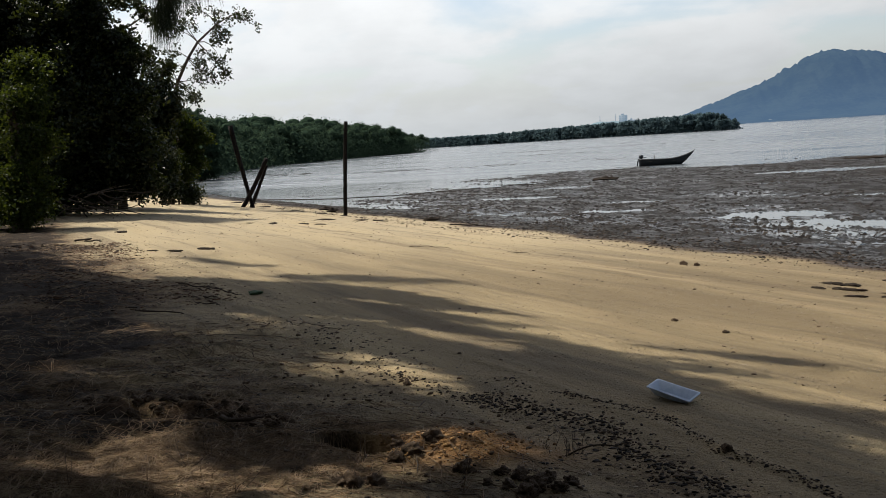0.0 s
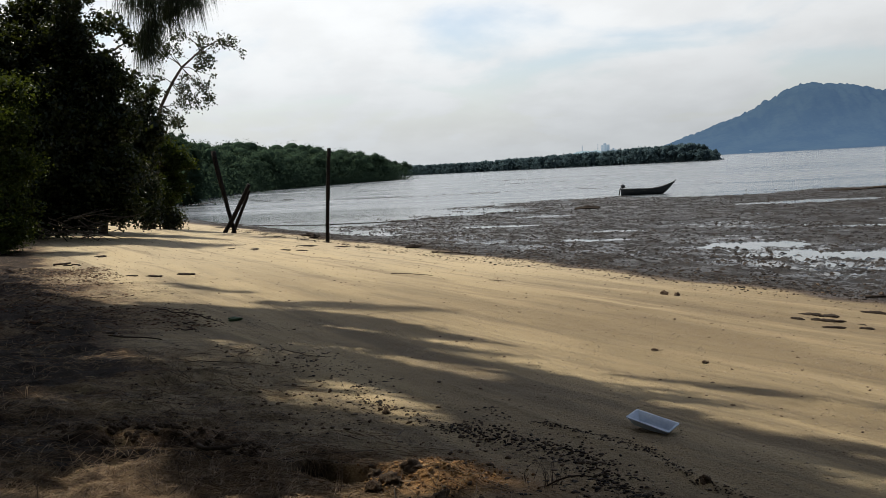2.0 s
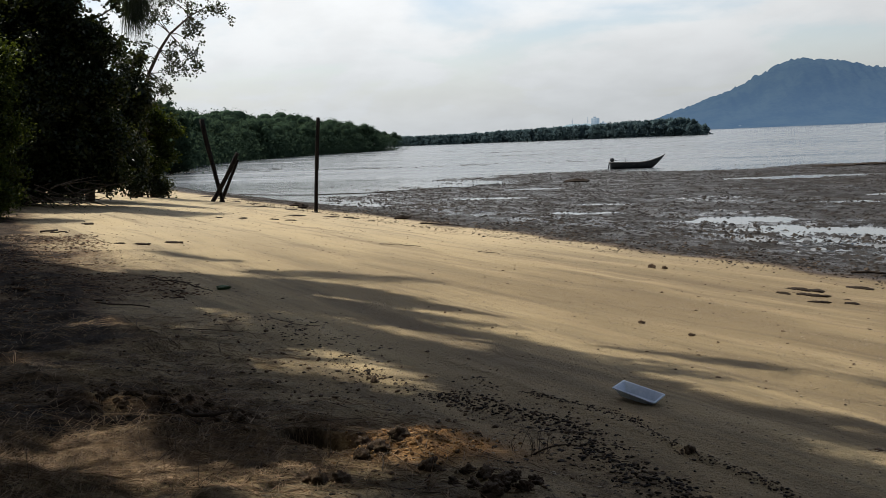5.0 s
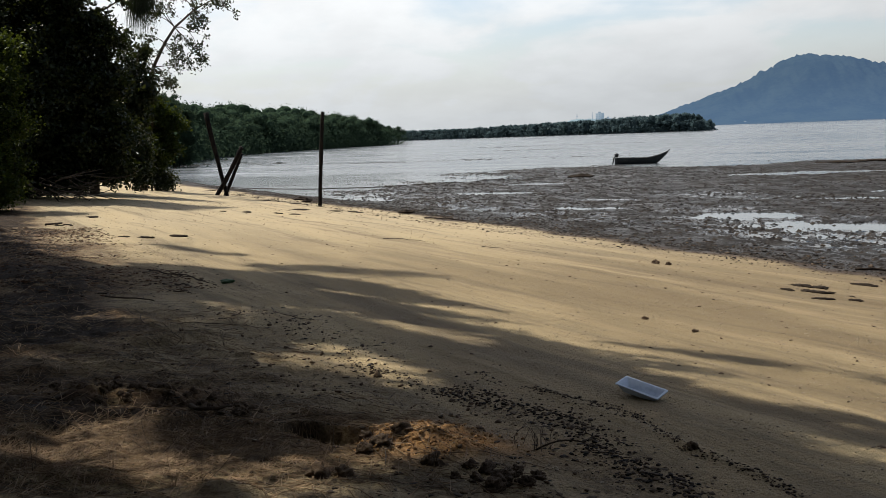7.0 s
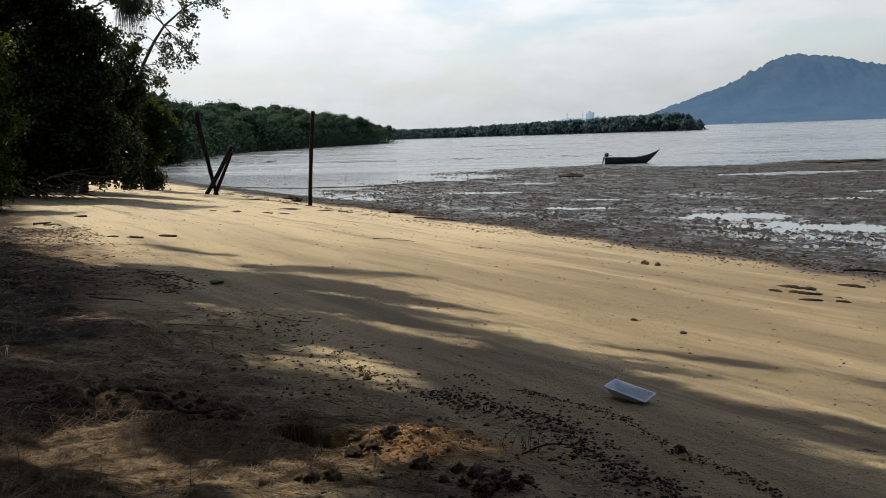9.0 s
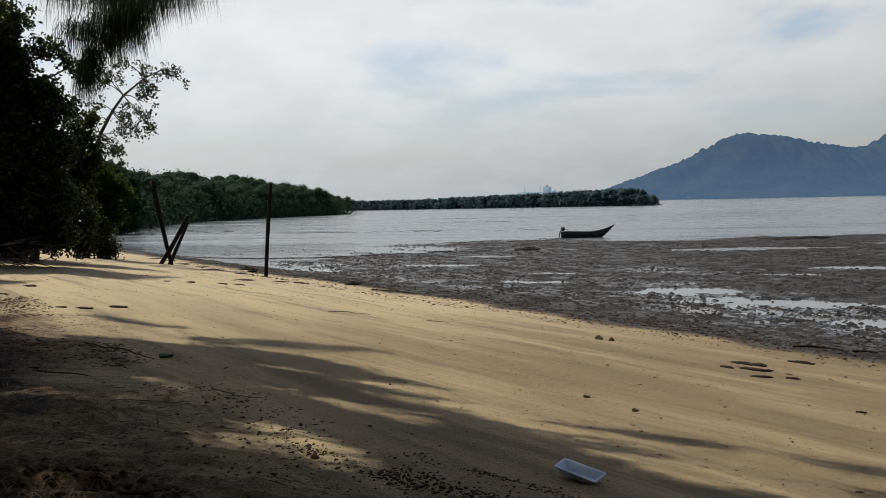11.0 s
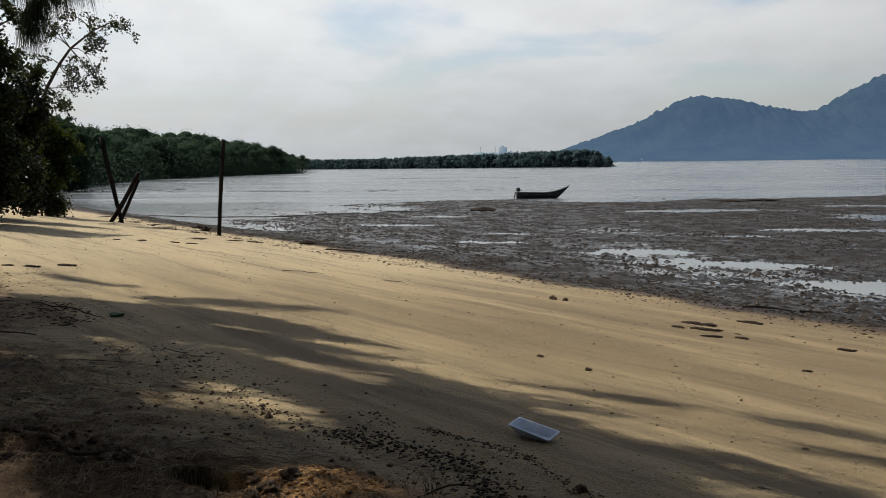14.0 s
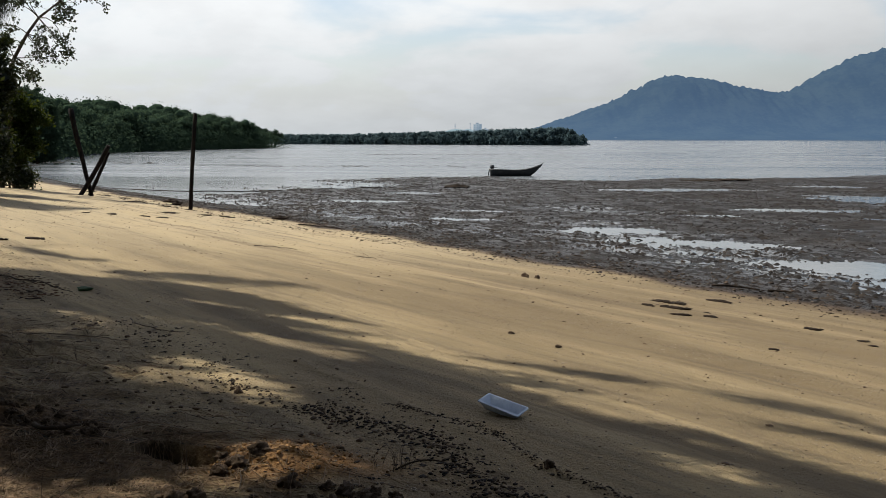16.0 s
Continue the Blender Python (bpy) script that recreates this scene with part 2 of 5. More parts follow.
def lattice(ix, iy, seed):
    h = (ix.astype(np.int64) * 374761393 + iy.astype(np.int64) * 668265263 + seed * 974634181) & 0xFFFFFFFF
    h = ((h ^ (h >> 13)) * 1274126177) & 0xFFFFFFFF
    return ((h ^ (h >> 16)) & 0xFFFF) / 65535.0 - 0.5


def vnoise(x, y, seed=0):
    ix, iy = np.floor(x), np.floor(y)
    fx, fy = x - ix, y - iy
    fx, fy = fx * fx * (3 - 2 * fx), fy * fy * (3 - 2 * fy)
    a, b = lattice(ix, iy, seed), lattice(ix + 1, iy, seed)
    c, d = lattice(ix, iy + 1, seed), lattice(ix + 1, iy + 1, seed)
    return (a * (1 - fx) + b * fx) * (1 - fy) + (c * (1 - fx) + d * fx) * fy


def fbm(x, y, octaves=4, seed=0, gain=0.5):
    total, amp = 0.0, 1.0
    for k in range(octaves):
        total = total + amp * vnoise(x * 2 ** k + 17.3 * k, y * 2 ** k - 9.1 * k, seed + k)
        amp *= gain
    return total


def step(a, b, v):
    k = np.clip((v - a) / (b - a), 0, 1)
    return k * k * (3 - 2 * k)


def dip(x, y, cx, cy, rx, ry, turn=0.0):
    c, s = math.cos(turn), math.sin(turn)
    u, v = (x - cx) * c + (y - cy) * s, -(x - cx) * s + (y - cy) * c
    return np.exp(-((u / rx) ** 2 + (v / ry) ** 2))


def terrain(x, y):
    """Height, and the shares of mud, of needle litter and of dug-out sand, at each place."""
    x, y = np.asarray(x, float), np.asarray(y, float)
    s = x * SEA[0] + y * SEA[1]
    u = -x * SEA[1] + y * SEA[0]
    r = np.hypot(x, y)
    z = np.interp(s, PROFILE_S, PROFILE_Z)
    beach = 1 - step(11.6, 12.6, s)
    trodden = (1 - step(0.9, 2.6, s + 1.2 * fbm(x * 0.5, y * 0.5, 3, 5)))
    calm = 1 - 0.85 * dip(x, y, -1.2, 4.1, 0.7, 0.5)
    z = z + beach * 0.03 * fbm(x * 0.45, y * 0.45, 3, 1) + beach * 0.012 * fbm(x * 2.2, y * 2.2, 3, 2)
    z = z + trodden * calm * (0.06 * fbm(x * 1.3, y * 2.2, 4, 3) + 0.06 * np.maximum(fbm(x * 2.2, y * 4.4, 4, 4, 0.6), 0) + 0.022 * fbm(x * 9.0, y * 14.0, 2, 6))
    z = z + beach * 0.028 * np.abs(fbm(u * 0.35, s * 2.6, 3, 7))
    # a hole dug in the sand, with the orange sand thrown out beside it
    hole = np.clip(2.6 * (dip(x, y, -1.38, 4.37, 0.15, 0.10, -0.6) + dip(x, y, -1.15, 4.22, 0.18, 0.115, -0.5)) * (1 + 1.1 * fbm(x * 9, y * 9, 3, 20)) - 0.7, 0, 1)
    z = z - 0.24 * hole + 0.05 * dip(x, y, -0.86, 4.22, 0.24, 0.17)
    spoil = np.clip(1.4 * dip(x, y, -0.84, 4.22, 0.32, 0.24) + 0.8 * dip(x, y, -0.5, 4.1, 0.34, 0.16), 0, 1)
    spoil = spoil * (1 - hole)
    spoil = np.maximum(spoil, 0.5 * dip(x, y, -2.5, 4.9, 0.35, 0.16))
    z = z + spoil * (0.045 * np.maximum(fbm(x * 9, y * 9, 3, 8, 0.65), 0) + 0.03 * np.maximum(fbm(x * 24, y * 24, 2, 10), 0))
    z = z + 0.05 * dip(x, y, -2.5, 4.88, 0.4, 0.15)
    # two low ridges of drift along old tide lines
    z = z + 0.012 * np.exp(-((s - 2.88 - 0.12 * fbm(u * 0.8, u * 0.1, 2, 9)) / 0.05) ** 2) * step(7, 5, u)
    # the tidal flat: a low bank of mud with pools, shallows beyond
    wet = step(13.0, 14.6, s)
    ragged = fbm(x * 0.12, y * 0.12, 4, 11)
    bank = step(12.4, 14.0, s + 1.2 * ragged) * step(63, 56, y + 10 * ragged - 0.1 * np.maximum(x - 10, 0)) * step(-14, -1, x + 12 * ragged)
    clods = fbm(x * 2.4, y * 2.4, 4, 12, 0.7)
    lumps = np.maximum(fbm(x * 5.0, y * 3.0, 3, 18, 0.6) - 0.1, 0)
    streaks = fbm(u * 0.18, s * 1.3, 4, 13, 0.6)
    pond = step(2.2, 5.5, x + 3.0 * ragged) * np.exp(-((s - 16.4 - 1.5 * ragged) / 2.2) ** 2)
    d = -0.020 - 0.022 * (1 - bank) + 0.074 * bank + (0.022 + 0.02 * bank) * clods + 0.05 * lumps + 0.065 * pond * fbm(x * 8.0, y * 5.0, 3, 21, 0.8) - 0.054 * pond + 0.05 * streaks * (1 - 0.5 * bank)
    d = d + bank * 0.05 * fbm(x * 0.25, y * 0.25, 3, 14)
    for cx, cy, rx, ry in ((5.0, 26.2, 1.5, 0.8), (7.3, 22.4, 1.6, 0.9), (8.6, 18.6, 1.5, 0.9), (12.6, 33.4, 2.6, 1.2), (11.2, 26.2, 1.2, 0.6), (18.1, 40.0, 4.5, 3.0), (3.8, 37.0, 1.0, 0.6), (10.5, 46.5, 2.4, 1.2), (15.0, 29.5, 2.5, 0.8), (-1.5, 44, 1.5, 0.9), (1.5, 33, 1.2, 0.5), (7.5, 39, 1.8, 0.6), (0.5, 29.5, 1.0, 0.45), (-3, 38, 2.0, 0.7), (14.5, 47, 3.0, 1.0), (9, 31, 1.0, 0.4), (21, 50, 4.0, 1.3)):
        d = d - 0.10 * dip(x, y, cx, cy, rx, ry, -0.25)
    d = d - 0.015 * step(58, 75, y) - 0.02 * step(110, 300, y) + 0.10 * step(60, 90, y) * fbm(x * 0.02, y * 0.13, 4, 19, 0.65)
    d = d - 0.06 * step(300, 500, r)
    z = np.where(wet > 0, (1 - wet) * z + wet * (WATER_Z + d), z)
    mud = step(11.6, 12.9, s + 0.8 * fbm(x * 0.6, y * 0.6, 4, 15))
    # litter share, raised near the bank to deepen the shade there
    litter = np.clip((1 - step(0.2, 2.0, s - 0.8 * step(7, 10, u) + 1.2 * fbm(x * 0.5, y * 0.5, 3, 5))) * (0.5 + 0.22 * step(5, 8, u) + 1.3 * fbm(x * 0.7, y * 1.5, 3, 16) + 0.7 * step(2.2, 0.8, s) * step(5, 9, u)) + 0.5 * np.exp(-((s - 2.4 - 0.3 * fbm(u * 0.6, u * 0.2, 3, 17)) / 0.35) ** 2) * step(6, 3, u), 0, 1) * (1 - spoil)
    film = np.clip(1.0 * pond + 0.4 * step(11, 1, x) * step(14.2, 15.5, s) + 0.35 * np.exp(-((s - 15.0) / 1.6) ** 2) * step(-9, -3, x) + 0.9 * step(14, 16, s) * (1 - bank), 0, 1)
    # mask for the painted shade inside the hole
    pit = np.clip(3.2 * (dip(x, y, -1.38, 4.37, 0.13, 0.08, -0.6) + dip(x, y, -1.15, 4.22, 0.16, 0.10, -0.5)) * 1.6 * (1 + 0.7 * fbm(x * 9, y * 9, 3, 20)) - 1.2, 0, 1)
    return z, mud, litter, spoil, pit, film


def ground_z(x, y):
    return float(terrain(np.array([x]), np.array([y]))[0][0])


# ---- mesh helpers ----
def mesh_np(name, verts, polys, smooth=True):
    """A mesh from an (n, 3) array and a list of (m, k) index arrays."""
    me = bpy.data.meshes.new(name)
    verts = np.asarray(verts, np.float32)
    me.vertices.add(len(verts))
    me.vertices.foreach_set("co", verts.ravel())
    loops = np.concatenate([np.asarray(p, np.int32).ravel() for p in polys])
    sizes = np.concatenate([np.full(len(p), np.asarray(p).shape[1], np.int32) for p in polys])
    me.loops.add(len(loops))
    me.loops.foreach_set("vertex_index", loops)
    me.polygons.add(len(sizes))
    me.polygons.foreach_set("loop_start", np.concatenate([[0], np.cumsum(sizes)[:-1]]).astype(np.int32))
    me.update(calc_edges=True)
    me.validate()
    if smooth:
        me.shade_smooth()
    return me


class Build:
    """Gathers pieces of one mesh."""

    def __init__(self):
        self.v, self.p, self.n = [], [], 0

    def add(self, verts, *polys):
        verts = np.asarray(verts, float)
        self.v.append(verts)
        for p in polys:
            self.p.append(np.asarray(p, np.int64) + self.n)
        self.n += len(verts)

    def tube(self, points, radii, sides=6, cap=True, seed=None, wobble=0.0):
        pts = np.asarray(points, float)
        k = len(pts)
        tang = np.gradient(pts, axis=0)
        tang /= np.linalg.norm(tang, axis=1)[:, None] + 1e-9
        ref = np.array([0, 0, 1.0]) if abs(tang[0][2]) < 0.9 else np.array([1.0, 0, 0])
        a = np.cross(tang, ref)
        a /= np.linalg.norm(a, axis=1)[:, None] + 1e-9
        b = np.cross(tang, a)
        ang = np.linspace(0, 2 * np.pi, sides, endpoint=False)
        rad = np.broadcast_to(np.asarray(radii, float), (k,))[:, None] * np.ones(sides)
        if wobble:
            rad = rad * (1 + wobble * (np.random.default_rng(seed).random((k, sides)) - 0.5))
        ring = pts[:, None, :] + rad[..., None] * (np.cos(ang)[None, :, None] * a[:, None, :] + np.sin(ang)[None, :, None] * b[:, None, :])
        i = np.arange(k - 1)[:, None] * sides
        j = np.arange(sides)[None, :]
        j2 = (j + 1) % sides
        quads = np.stack([i + j, i + j2, i + sides + j2, i + sides + j], -1).reshape(-1, 4)
        polys = [quads]
        if cap:
            polys += [np.arange(sides)[None, ::-1], (np.arange(sides) + (k - 1) * sides)[None, :]]
        self.add(ring.reshape(-1, 3), *polys)

    def mesh(self, name, smooth=True):
        return mesh_np(name, np.concatenate(self.v), self.p, smooth)


def thing(name, me, mat, label, category, group="", kind=""):
    ob = new(name, me)
    if mat:
        me.materials.append(mat)
    return tagged(ob, label, category, group, kind)


def empty(name, at, label, category, group="", kind=""):
    ob = new(name)
    ob.location = at
    ob.empty_display_size = 0.2
    return tagged(ob, label, category, group, kind)


def part(name, me, mat, parent, label="", world_verts=True):
    """One mesh as a part of a thing. Its vertices are in world metres unless told otherwise."""
    if mat and not me.materials:
        me.materials.append(mat)
    ob = new(name, me)
    ob.parent = parent
    if world_verts:
        base = parent.matrix_basis.translation.copy()
        up = parent.parent
        while up:
            base += up.matrix_basis.translation
            up = up.parent
        me.transform(Matrix.Translation(-base))
    return tagged(ob, label)


def unit(v):
    return v / (np.linalg.norm(v, axis=-1, keepdims=True) + 1e-9)


def leaf_quads(build, rng, centres, length, width, up=0.3):
    """Folded four-cornered leaves at the centres, turned at random."""
    n = len(centres)
    along = unit(rng.normal(size=(n, 3)) * (1, 1, 0.7) - (0, 0, up))
    side = unit(np.cross(along, rng.normal(size=(n, 3))))
    nrm = np.cross(along, side)
    ln = length * (0.6 + 0.8 * rng.random((n, 1)))
    wd = width * (0.6 + 0.8 * rng.random((n, 1)))
    base = centres - along * ln * 0.5
    tip = centres + along * ln * 0.5 - (0, 0, 0.1) * ln
    mid = centres - along * ln * 0.05 + nrm * wd * 0.22
    v = np.stack([base, mid - side * wd * 0.5, tip, mid + side * wd * 0.5], 1).reshape(-1, 3)
    build.add(v, np.arange(n * 4).reshape(n, 4))


def shell_leaves(build, rng, centre, points, size, jitter=0.5):
    """Leaves that lie along the outside of a clump, as a crown's outer leaves do."""
    n = len(points)
    nrm = unit(unit(points - np.asarray(centre)) + rng.normal(size=(n, 3)) * jitter + (0, 0, 0.25))
    side = unit(np.cross(nrm, rng.normal(size=(n, 3))))
    along = np.cross(nrm, side)
    ln = size * (0.6 + 0.8 * rng.random((n, 1)))
    v = np.stack([points - along * ln * 0.5, points - side * ln * 0.36, points + along * ln * 0.5, points + side * ln * 0.36], 1).reshape(-1, 3)
    build.add(v, np.arange(n * 4).reshape(n, 4))


def lobe_points(rng, centre, radii, count, shell=0.55, wave=0.18):
    d = unit(rng.normal(size=(count, 3)))
    r = shell + (1 - shell) * rng.random((count, 1)) ** 0.6
    bump = 1 + wave * np.sin(d[:, :1] * 5 + centre[0]) * np.cos(d[:, 1:2] * 4 + centre[1])
    return np.asarray(centre) + d * r * bump * np.asarray(radii)


def curve(a, b, sag=0.0, bend=(0, 0, 0), k=7):
    t = np.linspace(0, 1, k)[:, None]
    return np.asarray(a) * (1 - t) + np.asarray(b) * t + (4 * t * (1 - t)) * (np.asarray(bend) - np.array([0, 0, sag]))


# ---- ground and water ----
def build_ground():
    fine = np.radians(np.arange(-40, 40, 0.15))
    coarse = np.radians(np.arange(40, 320, 3.0))
    az = np.concatenate([fine, coarse])
    near = np.concatenate([np.geomspace(0.3, 3.0, 70, False), np.geomspace(3.0, 7.5, 170, False), np.geomspace(7.5, 80, 200)])
    beyond = near[-1] * 1.03 ** np.arange(1, int(math.log(4700 / near[-1]) / math.log(1.03)) + 1)
    rad = np.concatenate([near, beyond])
    A, R = np.meshgrid(az, rad)
    x, y = (R * np.sin(A)).ravel(), (R * np.cos(A)).ravel()
    x, y = np.append(x, 0.0), np.append(y, 0.0)
    z, mud, litter, spoil, pit, film = terrain(x, y)
    cols, rows = len(az), len(rad)
    i = (np.arange(rows - 1) * cols)[:, None]
    j = np.arange(cols)[None, :]
    j2 = (j + 1) % cols
    quads = np.stack([i + j2, i + j, i + cols + j, i + cols + j2], -1).reshape(-1, 4)[:, ::-1]
    hub = np.stack([np.full(cols, rows * cols), np.arange(cols), (np.arange(cols) + 1) % cols], -1)[:, ::-1]
    me = mesh_np("ground", np.stack([x, y, z], 1), [quads[:, ::-1], hub[:, ::-1]])
    if me.polygons[0].normal.z < 0:
        me.flip_normals()
    for key, values in (("mud", mud), ("litter", litter), ("spoil", spoil), ("shadowed", pit), ("film", film)):
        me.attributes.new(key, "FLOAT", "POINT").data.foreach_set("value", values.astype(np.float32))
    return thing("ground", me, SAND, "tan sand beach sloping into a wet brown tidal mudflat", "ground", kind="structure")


def build_water():
    """The sheet of shallow water at one level, off the foot of the beach."""
    k = 60
    u = np.linspace(-4600, 4600, k)
    s = np.concatenate([[13.4], 13.4 + np.geomspace(1, 4500, 40)])
    U, S = np.meshgrid(u, s)
    x, y = S * SEA[0] - U * SEA[1], S * SEA[1] + U * SEA[0]
    far = np.hypot(x, y)
    scale = np.minimum(1, 4690 / np.maximum(far, 1))
    z = np.full(x.shape, WATER_Z)
    i = (np.arange(len(s) - 1) * k)[:, None]
    j = np.arange(k - 1)[None, :]
    quads = np.stack([i + j, i + j + 1, i + k + j + 1, i + k + j], -1).reshape(-1, 4)
    me = mesh_np("water", np.stack([x * scale, y * scale, z], -1).reshape(-1, 3), [quads])
    if me.polygons[0].normal.z < 0:
        me.flip_normals()
    return thing("water", me, WATER, "silvery shallow tidal water over the mudflat", "water", kind="structure")


SAND, WATER = ground_material(), water_material()
LEAF = foliage_material("broad_leaf", (0.005, 0.009, 0.003), (0.015, 0.023, 0.007), (0.17, 0.21, 0.03), 0.06, 0.18)
LEAF_BUSH = foliage_material("bush_leaf", (0.007, 0.014, 0.004), (0.018, 0.028, 0.008), (0.22, 0.28, 0.03), 0.10, 0.04)
NEEDLE = foliage_material("casuarina_needle", (0.016, 0.026, 0.012), (0.035, 0.05, 0.02), (0.06, 0.08, 0.02), 0.1)
MANGROVE = foliage_material("mangrove_leaf", (0.033, 0.056, 0.036), (0.045, 0.070, 0.044), (0.08, 0.12, 0.07), 0.22, 0.0)
# Paler, bluer leaf: the haze over the far strip is mixed into its colour.
FAR_GREEN = foliage_material("hazed_mangrove_leaf", (0.050, 0.077, 0.083), (0.055, 0.082, 0.087), (0.11, 0.16, 0.17), 0.4, 0.0)
BARK = bark_material("bark", (0.035, 0.027, 0.02), (0.10, 0.08, 0.06))
POST_WOOD = bark_material("weathered_post_wood", (0.006, 0.005, 0.005), (0.020, 0.016, 0.013), 14.0)
HILL = haze_glow_material("haze_glow_hill", (0.010, 0.016, 0.014), (0.019, 0.027, 0.022), (0.058, 0.106, 0.200), 0.86)
# Low land and buildings carry the same emitted haze in pale blue.
HILL_LOW = haze_glow_material("haze_glow_low_land", (0.05, 0.07, 0.06), (0.07, 0.09, 0.08), (0.22, 0.31, 0.40), 0.72)
HAZY_WALL = haze_glow_material("haze_glow_concrete", (0.12, 0.12, 0.12), (0.16, 0.16, 0.16), (0.20, 0.28, 0.36), 0.72)
build_ground()
build_water()


# ---- distance: hills, low land with buildings ----
HILL_STEPS = (7, 37, 54, 84, 131, 113, 98, 81, 116, 170, 178, 190, 186, 169, 136, 116, 91)


def build_hills():
    nx, ny = 440, 60
    x = np.linspace(60, 2700, nx)
    y = np.linspace(1880, 3400, ny)
    X, Y = np.meshgrid(x, y)
    ridge = 0.0
    for k, high in enumerate(HILL_STEPS):
        ridge = ridge + high * np.exp(-((X - 200 - 110 * k) / 95.0) ** 2)
    cross = np.exp(-((Y - 2700 - 40 * fbm(X / 300, Y / 300, 2, 31)) / 280.0) ** 2)
    Z = ridge * cross * (1 + 0.10 * fbm(X / 130, Y / 130, 4, 32)) + 17 * np.maximum(ridge / 120, 0.2).clip(0, 1) * cross * fbm(X / 14, Y / 14, 2, 33)
    Z = np.where(ridge < 3, -3, Z) - 4
    i = (np.arange(ny - 1) * nx)[:, None]
    j = np.arange(nx - 1)[None, :]
    quads = np.stack([i + j, i + j + 1, i + nx + j + 1, i + nx + j], -1).reshape(-1, 4)
    me = mesh_np("hills", np.stack([X, Y, Z], -1).reshape(-1, 3), [quads])
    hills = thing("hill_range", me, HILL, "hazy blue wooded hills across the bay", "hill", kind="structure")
    return hills


def build_low_land():
    b = Build()
    rng = np.random.default_rng(5)
    nx = 160
    x = np.linspace(-60, 190, nx)
    top = 3 + 15 * np.exp(-((x - 30) / 42) ** 2) + 11 * np.exp(-((x - 110) / 24) ** 2) + 3 * fbm(x / 11, x * 0, 3, 41)
    rows = np.stack([np.stack([x, np.full(nx, 1500.0 + dy), np.where(h < 0, -4.0, top * h)], 1) for dy, h in ((0, -4), (10, 0.55), (40, 1.0), (90, -4))])
    i = (np.arange(3) * nx)[:, None]
    j = np.arange(nx - 1)[None, :]
    b.add(rows.reshape(-1, 3), np.stack([i + j, i + j + 1, i + nx + j + 1, i + nx + j], -1).reshape(-1, 4))
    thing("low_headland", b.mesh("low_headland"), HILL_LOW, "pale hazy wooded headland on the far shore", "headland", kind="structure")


def box(b, x0, x1, y0, y1, z0, z1):
    v = [(x, y, z) for z in (z0, z1) for y in (y0, y1) for x in (x0, x1)]
    b.add(v, [(0, 2, 3, 1), (4, 5, 7, 6), (0, 1, 5, 4), (2, 6, 7, 3), (0, 4, 6, 2), (1, 3, 7, 5)])


def far_building(x, y, z, wide, high, label):
    ob = empty("apartment_block", (x, y, z), label, "building", "far buildings")
    b = Build()
    box(b, x - wide / 2, x + wide / 2, y, y + 12, z, z + high)
    box(b, x - wide / 5, x + wide / 8, y + 3, y + 9, z + high, z + high + 2.2)
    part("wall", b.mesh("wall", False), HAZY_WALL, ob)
    for row in range(max(1, int(high / 3.2))):
        for col in range(max(2, int(wide / 3.5))):
            wb = Build()
            cx, cz = x - wide / 2 + 1.75 + col * wide / max(2, int(wide / 3.5)), z + 1.0 + row * 3.2
            box(wb, cx - 0.9, cx + 0.9, y - 0.15, y - 0.01, cz, cz + 1.5)
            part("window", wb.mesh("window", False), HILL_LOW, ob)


def mast(x, y, z, high):
    b = Build()
    b.tube([(x, y, z), (x, y, z + high * 0.5), (x, y, z + high)], [0.7, 0.45, 0.25], 5)
    for k in range(4):
        b.tube([(x - 1.2, y, z + high * (0.75 + 0.07 * k)), (x + 1.2, y, z + high * (0.75 + 0.07 * k))], [0.2, 0.2], 4)
    thing("radio_mast", b.mesh("radio_mast"), HAZY_WALL, "thin hazy radio mast on the far headland", "mast", "radio masts")


build_hills()
build_low_land()
far_building(55.5, 1485, -1, 13, 26, "tall pale apartment block far across the bay")
far_building(68.5, 1488, -1, 9, 18, "lower pale apartment block beside the tall one")
far_building(36, 1489, -1, 16, 15, "low pale building on the far headland")
mast(20, 1490, -1, 27)
mast(44, 1490, -1, 28)
for bx, bw, bh in ((1120, 30, 7), (1150, 22, 10), (1195, 40, 6), (830, 26, 5), (420, 14, 4), (560, 16, 4)):
    far_building(bx, 2260, -1, bw, bh, "pale low house at the foot of the hills")


# ---- mangrove woods on the far shores ----
PHI = (1 + 5 ** 0.5) / 2
ICO_V = unit(np.array([(-1, PHI, 0), (1, PHI, 0), (-1, -PHI, 0), (1, -PHI, 0), (0, -1, PHI), (0, 1, PHI), (0, -1, -PHI), (0, 1, -PHI), (PHI, 0, -1), (PHI, 0, 1), (-PHI, 0, -1), (-PHI, 0, 1)], float))
ICO_F = np.array([(0, 11, 5), (0, 5, 1), (0, 1, 7), (0, 7, 10), (0, 10, 11), (1, 5, 9), (5, 11, 4), (11, 10, 2), (10, 7, 6), (7, 1, 8), (3, 9, 4), (3, 4, 2), (3, 2, 6), (3, 6, 8), (3, 8, 9), (4, 9, 5), (2, 4, 11), (6, 2, 10), (8, 6, 7), (9, 8, 1)])
MIDS = (ICO_V[ICO_F] + ICO_V[ICO_F[:, [1, 2, 0]]]) / 2
ICO2_V = unit(np.concatenate([ICO_V, MIDS.reshape(-1, 3)]))
I3 = 12 + np.arange(20)[:, None] * 3
